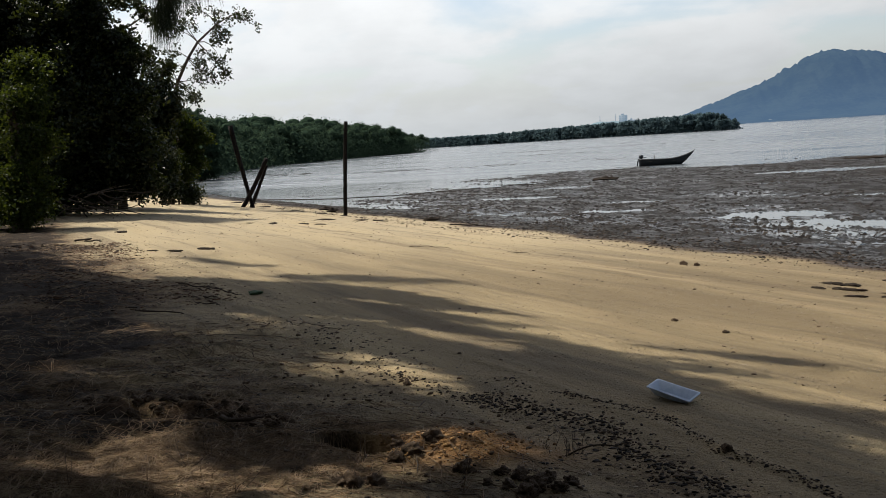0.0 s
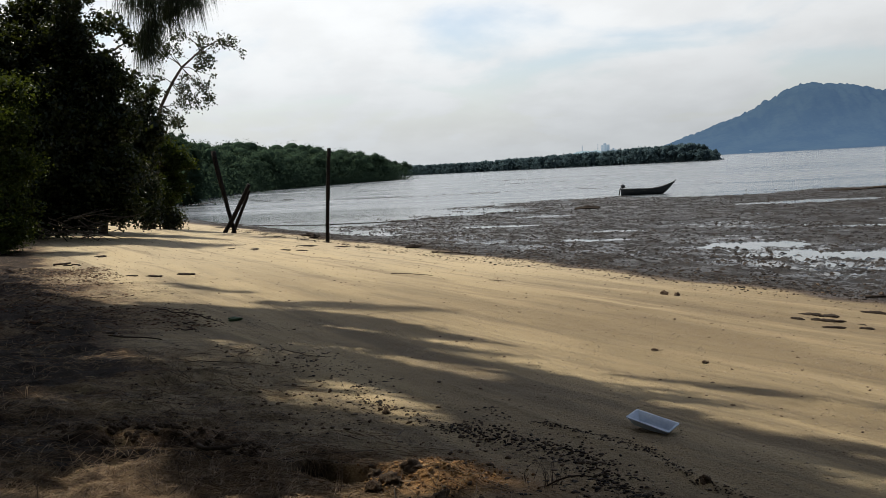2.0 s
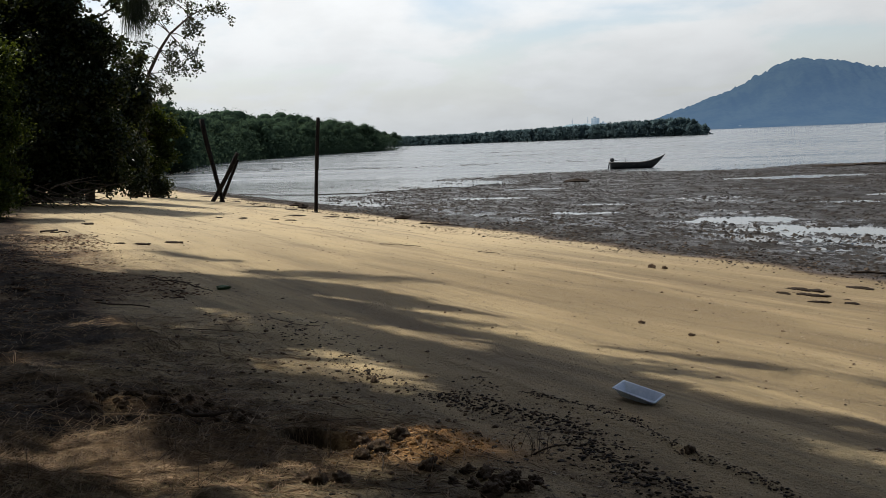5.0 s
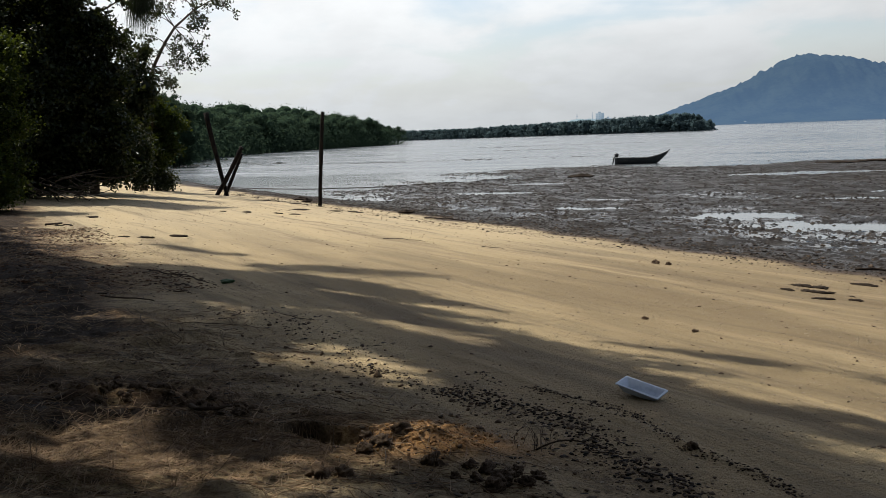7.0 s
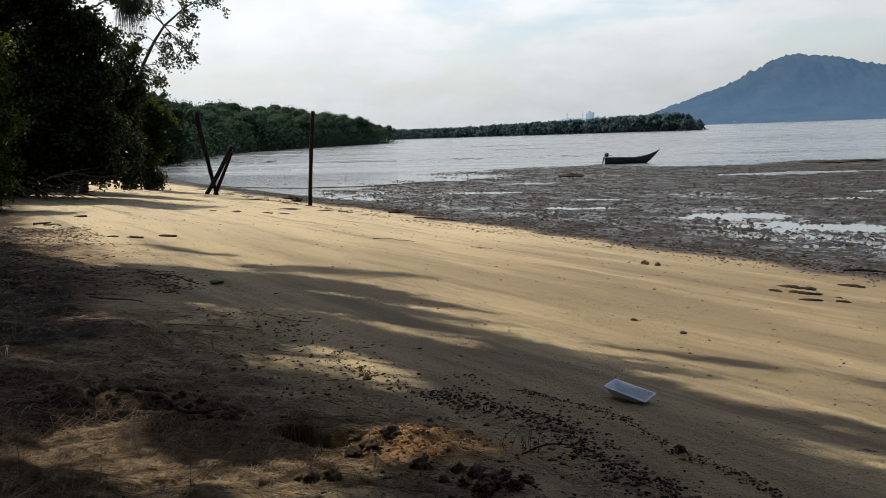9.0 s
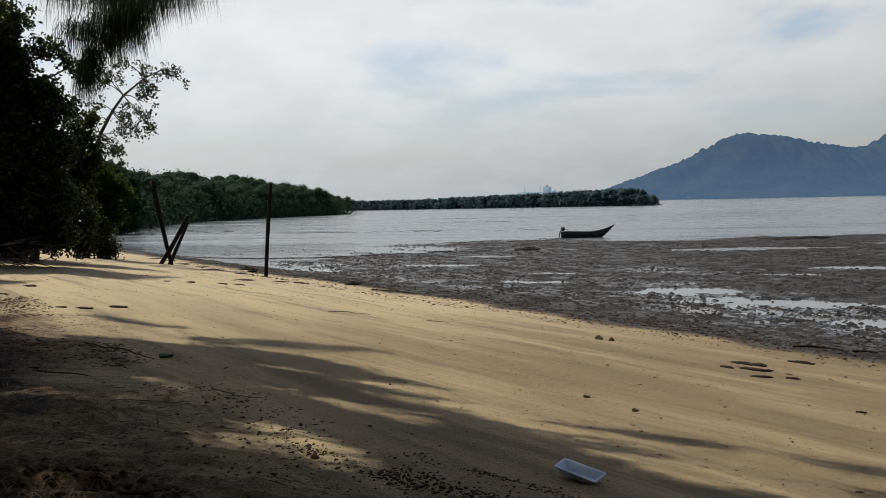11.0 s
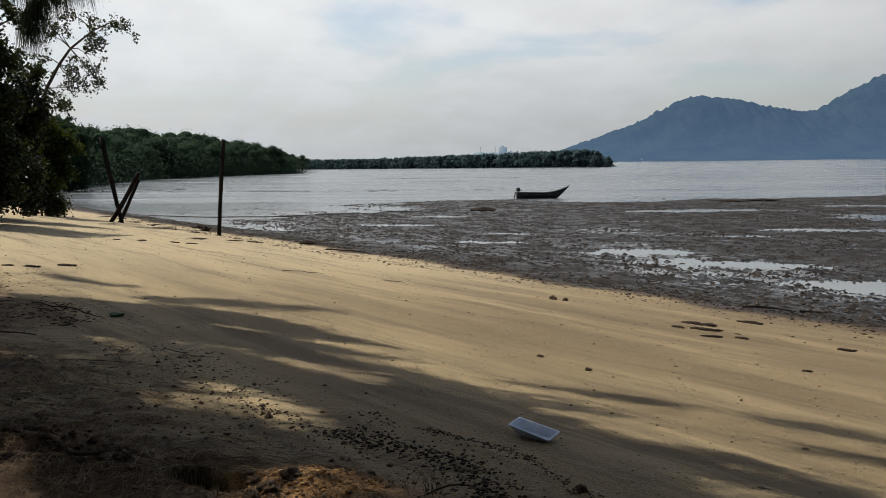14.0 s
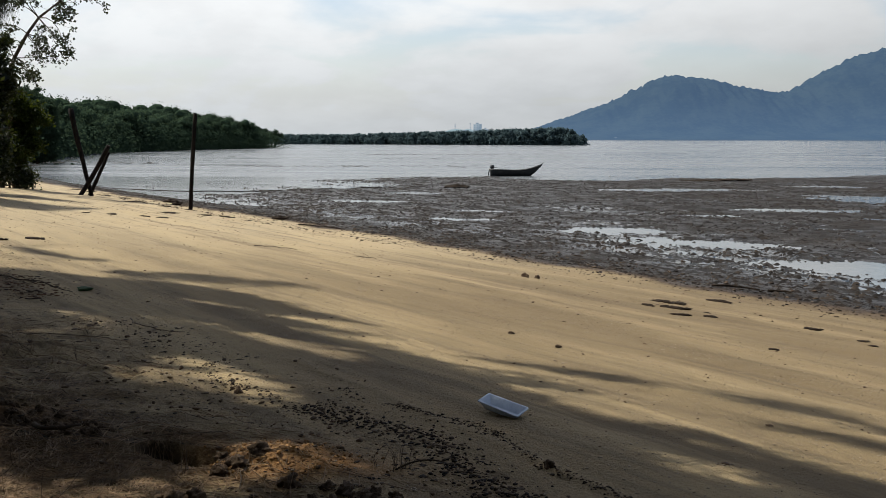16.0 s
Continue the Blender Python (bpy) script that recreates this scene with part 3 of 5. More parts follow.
ICO2_F = np.concatenate([np.stack([ICO_F[:, 0], I3[:, 0], I3[:, 0] + 2], 1), np.stack([ICO_F[:, 1], I3[:, 0] + 1, I3[:, 0]], 1), np.stack([ICO_F[:, 2], I3[:, 0] + 2, I3[:, 0] + 1], 1), np.stack([I3[:, 0], I3[:, 0] + 1, I3[:, 0] + 2], 1)])


def woods(name, feet, heights, mat, per_tree, leaf, seed, label, weights=None, low_bough=0.45):
    rng = np.random.default_rng(seed)
    b = Build()
    for (x, y), h, share in zip(feet, heights, weights or [1.0] * len(feet)):
        wide = h * rng.uniform(0.36, 0.52)
        n = int(per_tree * share)
        for lobe in range(6):
            a = lobe * 1.05 + rng.random()
            out = wide * (0.62 if lobe < 5 else 0.1)
            c = np.array([x + math.cos(a) * out, y + math.sin(a) * out, WATER_Z + h * (rng.uniform(low_bough, 0.74) if lobe < 5 else 0.80)])
            size = wide * rng.uniform(0.42, 0.6)
            k = ICO2_V * (1 + 0.14 * np.sin(ICO2_V[:, [1, 2, 0]] * 4 + rng.random(3) * 6).sum(1, keepdims=True) / 1.7)
            b.add(c + k * (size * 0.5, size * 0.5, size * 0.44), ICO2_F)
            pts = lobe_points(rng, c, (size * 0.8, size * 0.8, size * 0.7), n // 5, 0.5, 0.08)
            shell_leaves(b, rng, c, pts, leaf)
        low = np.stack([x + rng.normal(size=n // 2) * wide * 0.75, y + rng.normal(size=n // 2) * wide * 0.75, WATER_Z + rng.random(n // 2) * h * 0.6], 1)
        shell_leaves(b, rng, (x, y + wide, WATER_Z), low, leaf)
        b.tube([(x, y, WATER_Z - 0.2), (x + rng.normal() * 0.3, y, WATER_Z + h * 0.4), (x + rng.normal() * 0.6, y, WATER_Z + h * 0.75)], [0.16, 0.12, 0.05], 5, False)
    return thing(name, b.mesh(name, False), mat, label, "woods", kind="stuff")


def build_woods():
    rng = np.random.default_rng(11)
    feet, heights, weights = [], [], []
    for y in np.arange(66, 268, 2.9):
        cx = float(np.interp(y, (60, 94, 146, 177, 225, 266), (-36, -43.5, -56, -60, -54, -45)))
        for row in range(6):
            inland = row * 3.6 + rng.uniform(0, 2.5)
            feet.append((cx - 2.2 - inland * 1.0, y + rng.normal() * 1.2))
            weights.append((1.4, 1.2, 0.8, 0.6, 0.45, 0.35)[row])
            heights.append((10.6 + 0.6 * math.sin(y * 0.11) + 0.5 * math.sin(y * 0.31) + rng.normal() * 0.9) * (0.74 + 0.06 * row) * (1.0 if y < 240 else 1 - 0.3 * (y - 240) / 26))
    woods("mangrove_forest", feet, heights, MANGROVE, 700, 0.36, 21, "dense dark green mangrove forest along the water", weights)
    feet, heights = [], []
    for k in range(520):
        f = rng.random()
        x = 60 - 150 * f
        y = 388 + 70 * f + rng.random() * 26
        feet.append((x, y))
        heights.append((8.3 if f < 0.12 else 8.6 - 3.4 * min(1, f * 1.4)) * rng.uniform(0.86, 1.0) * min(1.0, 0.5 + 10 * f))
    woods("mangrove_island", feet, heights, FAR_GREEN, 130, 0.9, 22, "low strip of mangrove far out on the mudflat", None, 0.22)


build_woods()


# ---- trees on the bank ----
def tube_part(name, points, radii, mat, parent, sides=7, label="", seed=1):
    b = Build()
    b.tube(points, radii, sides, True, seed, 0.25)
    return part(name, b.mesh(name), mat, parent, label)


def broadleaf_tree(foot, lobes, trunk_top, leaf_mat, label, seed, leaf=0.13, name="broadleaf_tree"):
    """lobes: centre, radius and fullness of each bough's mass of leaves."""
    rng = np.random.default_rng(seed)
    fz = ground_z(foot[0], foot[1])
    tree = empty(name, (foot[0], foot[1], fz), label, "tree", "trees on the bank")
    foot = np.array([foot[0], foot[1], fz - 0.15])
    top = np.array(trunk_top, float)
    tube_part("trunk", curve(foot, top, 0, rng.normal(size=3) * 0.15, 9), np.linspace(0.17, 0.06, 9), BARK, tree, 8, "", seed)
    crown, twigs = Build(), Build()
    for k, (x, y, z, r, full) in enumerate(lobes):
        c = np.array([x, y + rng.normal() * 0.3, z])
        start = foot + (top - foot) * rng.uniform(0.35, 0.95)
        tube_part("limb", curve(start, c, 0.15, rng.normal(size=3) * 0.12), np.linspace(0.05, 0.018, 7), BARK, tree, 6, "", seed + k)
        sprays = int(14 + 46 * full * r * r) if full > 1.9 else int(9 + 40 * full * r * r)
        pts = lobe_points(rng, c, (r, max(r, 0.7), r * 0.92), sprays, 0.35, 0.3)
        for p in pts[:: 2]:
            twigs.tube(curve(c + (p - c) * 0.1, p, 0.03, rng.normal(size=3) * 0.06, 4), [0.012, 0.009, 0.006, 0.004], 4, False)
        spread = 0.15 if full > 1.9 else 0.11
        centres = (pts[:, None, :] + rng.normal(size=(sprays, 34, 3)) * spread * (1, 1, 0.75)).reshape(-1, 3)
        leaf_quads(crown, rng, centres, leaf, leaf * 0.62)
        if full > 1.9:
            inner = lobe_points(rng, c, (r * 0.8, r * 0.8, r * 0.75), int(150 * full * r), 0.1)
            leaf_quads(crown, rng, inner, leaf * 2.6, leaf * 2.0)
    part("crown", crown.mesh("crown", False), leaf_mat, tree, "dense dark green leaves")
    tagged(part("twig_tangle", twigs.mesh("twig_tangle"), BARK, tree), kind="stuff")
    return tree


broadleaf_tree((-16.6, 26.6), [(-16.19, 26.0, 5.42, 1.42, 3.0), (-14.5, 26.0, 5.86, 0.87, 2.2), (-13.85, 26.0, 6.82, 0.54, 1.6), (-13.29, 26.0, 6.16, 0.41, 1.2), (-12.77, 26.0, 5.76, 0.25, 0.9), (-14.7, 26.0, 7.25, 0.63, 1.8), (-13.81, 26.0, 4.82, 0.82, 2.0), (-13.28, 26.0, 4.34, 0.51, 1.6),
                               (-15.24, 26.0, 4.19, 1.42, 3.0), (-16.5, 26.0, 2.94, 1.27, 3.0), (-14.47, 26.0, 2.97, 1.34, 3.0), (-13.27, 26.0, 3.3, 0.71, 2.4), (-15.18, 26.0, 1.59, 1.19, 3.0), (-13.61, 26.0, 1.83, 1.03, 3.0), (-16.69, 26.0, 1.42, 1.11, 3.0), (-16.0, 26.3, 0.75, 0.8, 3.0), (-14.6, 26.3, 0.75, 0.7, 3.0), (-13.6, 26.4, 0.8, 0.55, 3.0), (-17.2, 26.3, 0.7, 0.8, 3.0), (-12.86, 26.0, 4.58, 0.28, 1.0), (-17.1, 26.0, 6.2, 1.0, 3.0), (-15.7, 26.0, 6.7, 0.75, 2.4)],
               (-15.9, 26.2, 6.2), LEAF, "large dark broadleaf tree overhanging the beach", 41)
broadleaf_tree((-16.3, 30.4), [(-14.47, 30.0, 4.19, 0.51, 1.8), (-14.23, 30.0, 3.38, 0.55, 2.2), (-14.84, 30.0, 2.6, 0.82, 3.0), (-14.81, 30.0, 1.35, 0.8, 3.0), (-14.32, 30.0, 0.55, 0.37, 3.0), (-15.6, 30.0, 0.81, 0.55, 3.0), (-14.03, 30.0, 4.53, 0.22, 0.8)],
               (-15.4, 30.1, 3.9), LEAF, "dark broadleaf tree crowding the edge of the sand", 42)
broadleaf_tree((-17.6, 36.9), [(-16.62, 36.5, 3.06, 0.53, 2.0), (-16.2, 36.5, 2.38, 0.58, 2.0), (-16.3, 36.5, 1.34, 0.62, 2.0), (-16.99, 36.5, 0.91, 0.58, 3.0), (-17.16, 36.5, 2.21, 0.76, 3.0)],
               (-16.9, 36.6, 2.7), LEAF_BUSH, "leafy green mangrove tree at the end of the beach", 43)
broadleaf_tree((-13.6, 20.2), [(-13.1, 20.0, 2.95, 0.58, 3.0), (-13.14, 20.0, 2.04, 0.61, 3.0), (-13.21, 20.0, 1.12, 0.63, 3.0), (-13.27, 20.0, 3.8, 0.49, 2.0), (-12.73, 20.0, 0.69, 0.27, 2.0), (-13.2, 20.0, 0.5, 0.5, 3.0), (-13.9, 20.3, 0.6, 0.6, 3.0)],
               (-13.4, 20.1, 3.2), LEAF_BUSH, "thick dark bush with sunlit yellow-green edges", 44, 0.08, "bush")
broadleaf_tree((-20.5, 24.5), [(-19.5, 24.5, 3.2, 2.2, 2.0), (-18.2, 25.6, 1.5, 1.7, 2.0), (-18.4, 25.2, 5.2, 1.5, 2.0)],
               (-19.8, 24.4, 5.5), LEAF, "tall dark tree standing behind the beach trees", 45, 0.17)
broadleaf_tree((-21.5, 31.5), [(-20.5, 31.5, 3.2, 2.5, 2.0), (-19.6, 30.6, 5.0, 1.5, 2.0), (-17.6, 31.6, 1.8, 1.6, 2.2), (-17.4, 31.2, 3.4, 1.3, 2.2)],
               (-20.8, 31.4, 5.0), LEAF, "dark tree in the thicket behind the beach", 46, 0.17)
broadleaf_tree((-41.3, 95.0), [(-41.0, 95.0, 4.2, 1.8, 2.0), (-41.2, 95.0, 2.4, 2.0, 2.0), (-41.0, 95.2, 0.8, 1.8, 2.0), (-42.4, 95.5, 5.2, 1.7, 2.0)],
               (-41.2, 95.0, 4.2), MANGROVE, "mid-green mangrove tree standing at the water's edge", 48, 0.22, "mangrove_tree")


def leaning_tree():
    """A slender tree that leans over the sand, its open crown against the sky."""
    rng = np.random.default_rng(51)
    fz = ground_z(-17.0, 35.0)
    tree = empty("leaning_tree", (-17.0, 35.0, fz), "slender leaning tree with an open leafy crown", "tree", "trees on the bank")
    stem = [(-17.0, 35.0, fz - 0.1), (-16.46, 35.0, 2.18), (-16.24, 35.0, 3.59), (-15.87, 35.0, 4.46), (-15.35, 35.0, 5.34), (-14.9, 35.0, 5.92), (-14.02, 35.0, 6.56), (-13.18, 35.0, 6.92), (-12.79, 35.0, 6.71)]
    tube_part("trunk", stem, [0.11, 0.09, 0.075, 0.065, 0.055, 0.045, 0.03, 0.02, 0.008], BARK, tree)
    crown, twigs = Build(), Build()
    ends = [(-14.78, 7.09), (-14.14, 7.0), (-13.8, 6.41), (-13.19, 6.81), (-12.8, 6.59), (-13.61, 6.01), (-14.1, 5.79), (-14.37, 5.4), (-13.91, 5.08), (-14.65, 5.09), (-14.77, 4.8), (-14.19, 4.54), (-13.88, 4.69), (-15.21, 6.27), (-15.58, 5.6), (-15.79, 4.96),
            (-15.22, 4.53), (-15.4, 6.76), (-14.91, 6.46), (-14.4, 6.2), (-15.81, 4.31), (-15.57, 3.89), (-15.32, 3.74), (-15.98, 4.01)]
    stem_arr = np.array(stem)
    for k, (ex, ez) in enumerate(ends):
        e = np.array([ex, 35.0 + rng.normal() * 0.5, ez])
        s = stem_arr[np.argmin(np.linalg.norm(stem_arr[2:] - e, axis=1)) + 2]
        tube_part("branch", curve(s, e, -0.05, rng.normal(size=3) * 0.1, 5), np.linspace(0.022, 0.008, 5), BARK, tree, 5, "", k)
        for q in range(9):
            p = e + rng.normal(size=3) * (0.19, 0.3, 0.14)
            twigs.tube(curve(e + (p - e) * 0.1, p, 0.02, rng.normal(size=3) * 0.03, 3), [0.008, 0.006, 0.004], 3, False)
            leaf_quads(crown, rng, p + rng.normal(size=(13, 3)) * 0.075, 0.10, 0.085)
    part("crown", crown.mesh("crown", False), LEAF, tree, "sparse round leaves")
    tagged(part("twig_tangle", twigs.mesh("twig_tangle"), BARK, tree), kind="stuff")


leaning_tree()


# ---- casuarinas over the camera: their crowns shade the near beach ----
def needles(b, rng, centre, count, length, width, spread):
    """A tuft of drooping needle twigs."""
    base = centre + rng.normal(size=(count, 3)) * (spread, spread, spread * 0.45)
    out = unit((base - centre) * (1, 1, 0.2) + rng.normal(size=(count, 3)) * 0.15)
    fall = unit(out * 0.2 + np.array([0, 0, -1.0]))
    ln = length * (0.5 + rng.random((count, 1)))
    side = unit(np.cross(fall, rng.normal(size=(count, 3)))) * width * 0.5
    bend = base + out * ln * 0.16 - (0, 0, 0.25) * ln
    tip = bend + fall * ln * 0.75
    v = np.stack([base - side, base + side, bend + side, bend - side, tip], 1).reshape(-1, 3)
    i = np.arange(count)[:, None] * 5
    b.add(v, i + np.array([[0, 1, 2, 3]]), i + np.array([[3, 2, 4]]))


def strands(b, rng, centre, count, length, width, spread, reach):
    """A thin bough's hanging strands, strung out along the way of the light."""
    along = unit(np.array([-TO_SUN.x, -TO_SUN.y, 0.0]))
    side_way = np.array([-along[1], along[0], 0.0])
    base = centre + rng.normal(size=(count, 1)) * reach * along + rng.normal(size=(count, 1)) * spread * side_way + rng.normal(size=(count, 3)) * (0, 0, 0.12) + (0, 0, 0.5 * length)
    fall = unit(rng.normal(size=(count, 3)) * 0.10 + np.array([0, 0, -1.0]))
    ln = length * (0.5 + rng.random((count, 1)))
    side = unit(np.cross(fall, rng.normal(size=(count, 3)))) * width * 0.5
    bend, tip = base + fall * ln * 0.5, base + fall * ln + rng.normal(size=(count, 3)) * 0.02
    v = np.stack([base - side, base + side, bend + side, bend - side, tip], 1).reshape(-1, 3)
    i = np.arange(count)[:, None] * 5
    b.add(v, i + np.array([[0, 1, 2, 3]]), i + np.array([[3, 2, 4]]))


SHADE_U = (-14, 0.0, 1.5, 2.2, 2.8, 3.4, 4.1, 5.0, 5.6, 6.5, 6.9, 7.6, 8.2, 9.4, 10.1, 10.9, 11.5, 12.0, 12.6, 14.3, 20, 26)
SHADE_S = (6.0, 4.7, 4.3, 4.17, 3.99, 3.8, 3.7, 3.67, 3.61, 3.6, 3.93, 4.03, 3.98, 3.89, 3.55, 3.16, 2.6, 2.0, 1.5, 1.0, 0.6, -1.6)
# streaks of sun and of shade, as segments with a half width
SUNNY = ((-3.25, 7.07, -2.63, 7.21, 0.15), (-1.98, 6.29, -1.01, 5.38, 0.2), (-4.21, 6.18, -3.78, 5.9, 0.12), (-1.0, 4.2, -0.6, 4.0, 0.26), (-2.2, 3.85, -0.95, 3.4, 0.2), (-3.0, 4.15, -2.0, 3.98, 0.13), (-2.65, 4.72, -2.25, 4.42, 0.15),
         (1.08, 4.47, 1.5, 4.22, 0.1), (-1.51, 7.27, -0.59, 6.53, 0.05), (-7.4, 14.2, -5.6, 12.6, 0.35), (-9.6, 16.6, -8.2, 15.0, 0.6))
SHADY = ((0.46, 6.74, 1.25, 6.45, 0.09), (0.18, 6.41, 0.61, 5.89, 0.09), (1.91, 6.05, 2.58, 5.3, 0.06), (1.96, 5.25, 2.38, 4.82, 0.05), (1.01, 5.13, 1.57, 4.67, 0.08), (-6.36, 13.43, -4.67, 12.02, 0.1), (-1.05, 7.53, -0.02, 6.47, 0.07))


def off_segment(x, y, seg):
    x0, y0, x1, y1, half = seg
    t = min(1.0, max(0.0, ((x - x0) * (x1 - x0) + (y - y0) * (y1 - y0)) / ((x1 - x0) ** 2 + (y1 - y0) ** 2)))
    return math.hypot(x - x0 - t * (x1 - x0), y - y0 - t * (y1 - y0)) - half


def casuarinas():
    rng = np.random.default_rng(61)
    # the last three stand unseen behind the camera
    trunks = [(-9.6, 8.6, 13.5), (-6.4, 3.2, 12.0), (-14.0, 14.2, 13.0), (-3.2, -3.0, 12.5), (-9.5, -1.5, 12.0), (3.0, -6.5, 12.0)]
    trees = []
    for k, (x, y, h) in enumerate(trunks):
        fz = ground_z(x, y)
        t = empty("casuarina_tree", (x, y, fz), "tall casuarina with drooping needle foliage above the beach", "tree", "casuarina trees")
        tube_part("trunk", curve((x, y, fz - 0.2), (x + rng.normal() * 0.4, y + rng.normal() * 0.4, h), 0, rng.normal(size=3) * 0.2, 9), np.linspace(0.22, 0.05, 9), BARK, t, 9, "", k)
        trees.append((t, np.array([x, y, fz]), h, Build(), Build()))
    lean = np.array(TO_SUN) / TO_SUN.z
    made = 0
    spots = []
    for k in range(7000):        # the edge of the crowns
        u, back = rng.uniform(0.8, 15.5), 0.08 + 6.0 * rng.random() ** 1.15
        s = float(np.interp(u, SHADE_U, SHADE_S)) - back
        x, y = s * SEA[0] - u * SEA[1], s * SEA[1] + u * SEA[0]
        c = 0.58 * x + 0.815 * y
        reach = 0.3 * float(vnoise(np.array([c * 2.6]), np.array([0.5]), 73)[0] + 0.7 * vnoise(np.array([c * 6.5]), np.array([1.5]), 74)[0]) * max(0.0, 1 - back / 1.5)
        u, s = u - 0.71 * reach, s + 0.71 * reach
        spots.append((u, s, back, 0.045 if back < 1.2 else 0.10, 26 if back < 1.2 else 36, 0.6, 0.028 if back < 1.2 else 0.036))
    for k in range(4200):        # unseen canopy behind it, closed to hold off sky light
        u, back = rng.uniform(-13, 23), rng.uniform(0.3, 13)
        if not (0.8 < u < 15.5 and back < 6.0):
            spots.append((u, float(np.interp(u, SHADE_U, SHADE_S)) - back, back, 0.3, 40, 0.6, 0.075))
    for seg in SHADY:            # single boughs that reach out
        for k in range(int(15 * math.hypot(seg[2] - seg[0], seg[3] - seg[1]))):
            t, w_ = rng.random(), rng.normal() * 0.6 * seg[4]
            x, y = seg[0] + t * (seg[2] - seg[0]) + w_ * 0.58, seg[1] + t * (seg[3] - seg[1]) + w_ * 0.81
            spots.append((-x * SEA[1] + y * SEA[0], x * SEA[0] + y * SEA[1], -1.0, 0.045, 14, 0.5, 0.024))
    for u, s, back, spread, count, long, wide in spots:
        x, y = s * SEA[0] - u * SEA[1], s * SEA[1] + u * SEA[0]
        if back > 0:
            a, c = 0.815 * x - 0.58 * y, 0.58 * x + 0.815 * y
            gap = float(vnoise(np.array([a * 0.8]), np.array([c * 3.4]), 71)[0] + 0.5 * vnoise(np.array([a * 1.7]), np.array([c * 7.0]), 72)[0])
            if gap > (0.45 if 2.9 < u < 5.7 and back > 0.12 else 0.12 if back < 0.9 else 0.15 if u < 9 else 0.45):
                continue
            if any(off_segment(x, y, seg) < 0.10 + spread * 0.6 for seg in SUNNY):
                continue
        high = rng.uniform(6.2, 8.6)
        for _ in range(8):
            p = np.array([x, y, 0.0]) + lean * high
            if p[2] - 0.9 > 1.5 + 0.30 * math.hypot(p[0], p[1]) or p[1] < 0:
                break
            high += 0.9
        else:
            continue
        if high > 14.5:
            continue
        made += 1
        near = min(trees, key=lambda q: np.hypot(q[1][0] - p[0], q[1][1] - p[1]))
        if made % 12 == 0 and back > 0.4:
            root = near[1] + np.array([0, 0, max(3.5, p[2] - 1.5 - 0.25 * np.hypot(near[1][0] - p[0], near[1][1] - p[1]))])
            root[2] = min(root[2], near[2] - 0.5)
            near[4].tube(curve(root, p, -0.3, rng.normal(size=3) * 0.2), np.linspace(0.045, 0.008, 7), 5, False)
        if spread < 0.2:
            strands(near[3], rng, p, count, long, wide, spread, 0.2)
        else:
            needles(near[3], rng, p, count, long, wide, spread)
    # unseen belt of tufts added behind, down to the ground, to block sky light
    for k in range(1100):
        a = radians(rng.uniform(112, 285))
        d = rng.uniform(6.5, 11.0)
        p = np.array([d * math.sin(a), d * math.cos(a), 0.3 + 9.0 * rng.random() ** 1.2])
        near = min(trees, key=lambda q: np.hypot(q[1][0] - p[0], q[1][1] - p[1]))
        needles(near[3], rng, p, 55, 0.55, 0.09, 0.45)
    # one low bough hangs into view
    t0 = trees[0]
    for a, c in (((-9.4, 8.8, 5.6), (-4.3, 12.2, 4.75)), ((-9.4, 8.8, 5.2), (-5.3, 11.8, 4.3)), ((-9.4, 8.8, 6.0), (-5.9, 11.5, 4.9))):
        line = curve(a, c, -0.25, (0, 0, 0.1), 9)
        t0[4].tube(line, np.linspace(0.05, 0.008, 9), 5, False)
    for cx, cz, n, r in ((-4.1, 4.51, 160, 0.12), (-4.29, 4.48, 240, 0.13), (-4.48, 4.41, 340, 0.14), (-4.71, 4.38, 420, 0.14), (-4.93, 4.32, 460, 0.14), (-5.13, 4.4, 420, 0.14), (-5.36, 4.46, 300, 0.14), (-5.66, 4.49, 190, 0.15), (-5.89, 4.46, 150, 0.14), (-4.91, 4.13, 380, 0.11), (-5.14, 4.09, 400, 0.11),
                         (-5.33, 4.07, 340, 0.11), (-5.07, 3.94, 380, 0.10), (-5.49, 3.88, 220, 0.10), (-5.64, 3.97, 150, 0.10), (-5.36, 3.81, 260, 0.08), (-5.54, 3.63, 280, 0.07), (-5.6, 3.49, 280, 0.06), (-5.64, 3.32, 200, 0.05), (-5.83, 4.01, 110, 0.10)):
        cy = 12.0 + rng.normal() * 0.12
        needles(t0[3], rng, np.array([cx, cy, cz]), n, 0.36, 0.0065, r)
        t0[4].tube(curve((cx, cy, cz + 0.05), (cx + 0.02, cy, cz + 0.5), 0, (0.05, 0, 0), 4), [0.006, 0.008, 0.009, 0.01], 4, False)
    for t, foot, h, crown, limbs in trees:
        for k in range(26):
            p = foot + np.array([rng.normal() * 1.3, rng.normal() * 1.3, h - rng.uniform(-0.8, 5.0)])
            if p[2] > 1.5 + 0.34 * math.hypot(p[0], p[1]) or p[1] < 0:
                needles(crown, rng, p, 130, 0.42, 0.022, 0.4)
        part("crown", crown.mesh("crown", False), NEEDLE, t, "drooping grey-green needles")
        if limbs.n:
            tagged(part("limb_tangle", limbs.mesh("limb_tangle"), BARK, t), kind="stuff")


casuarinas()


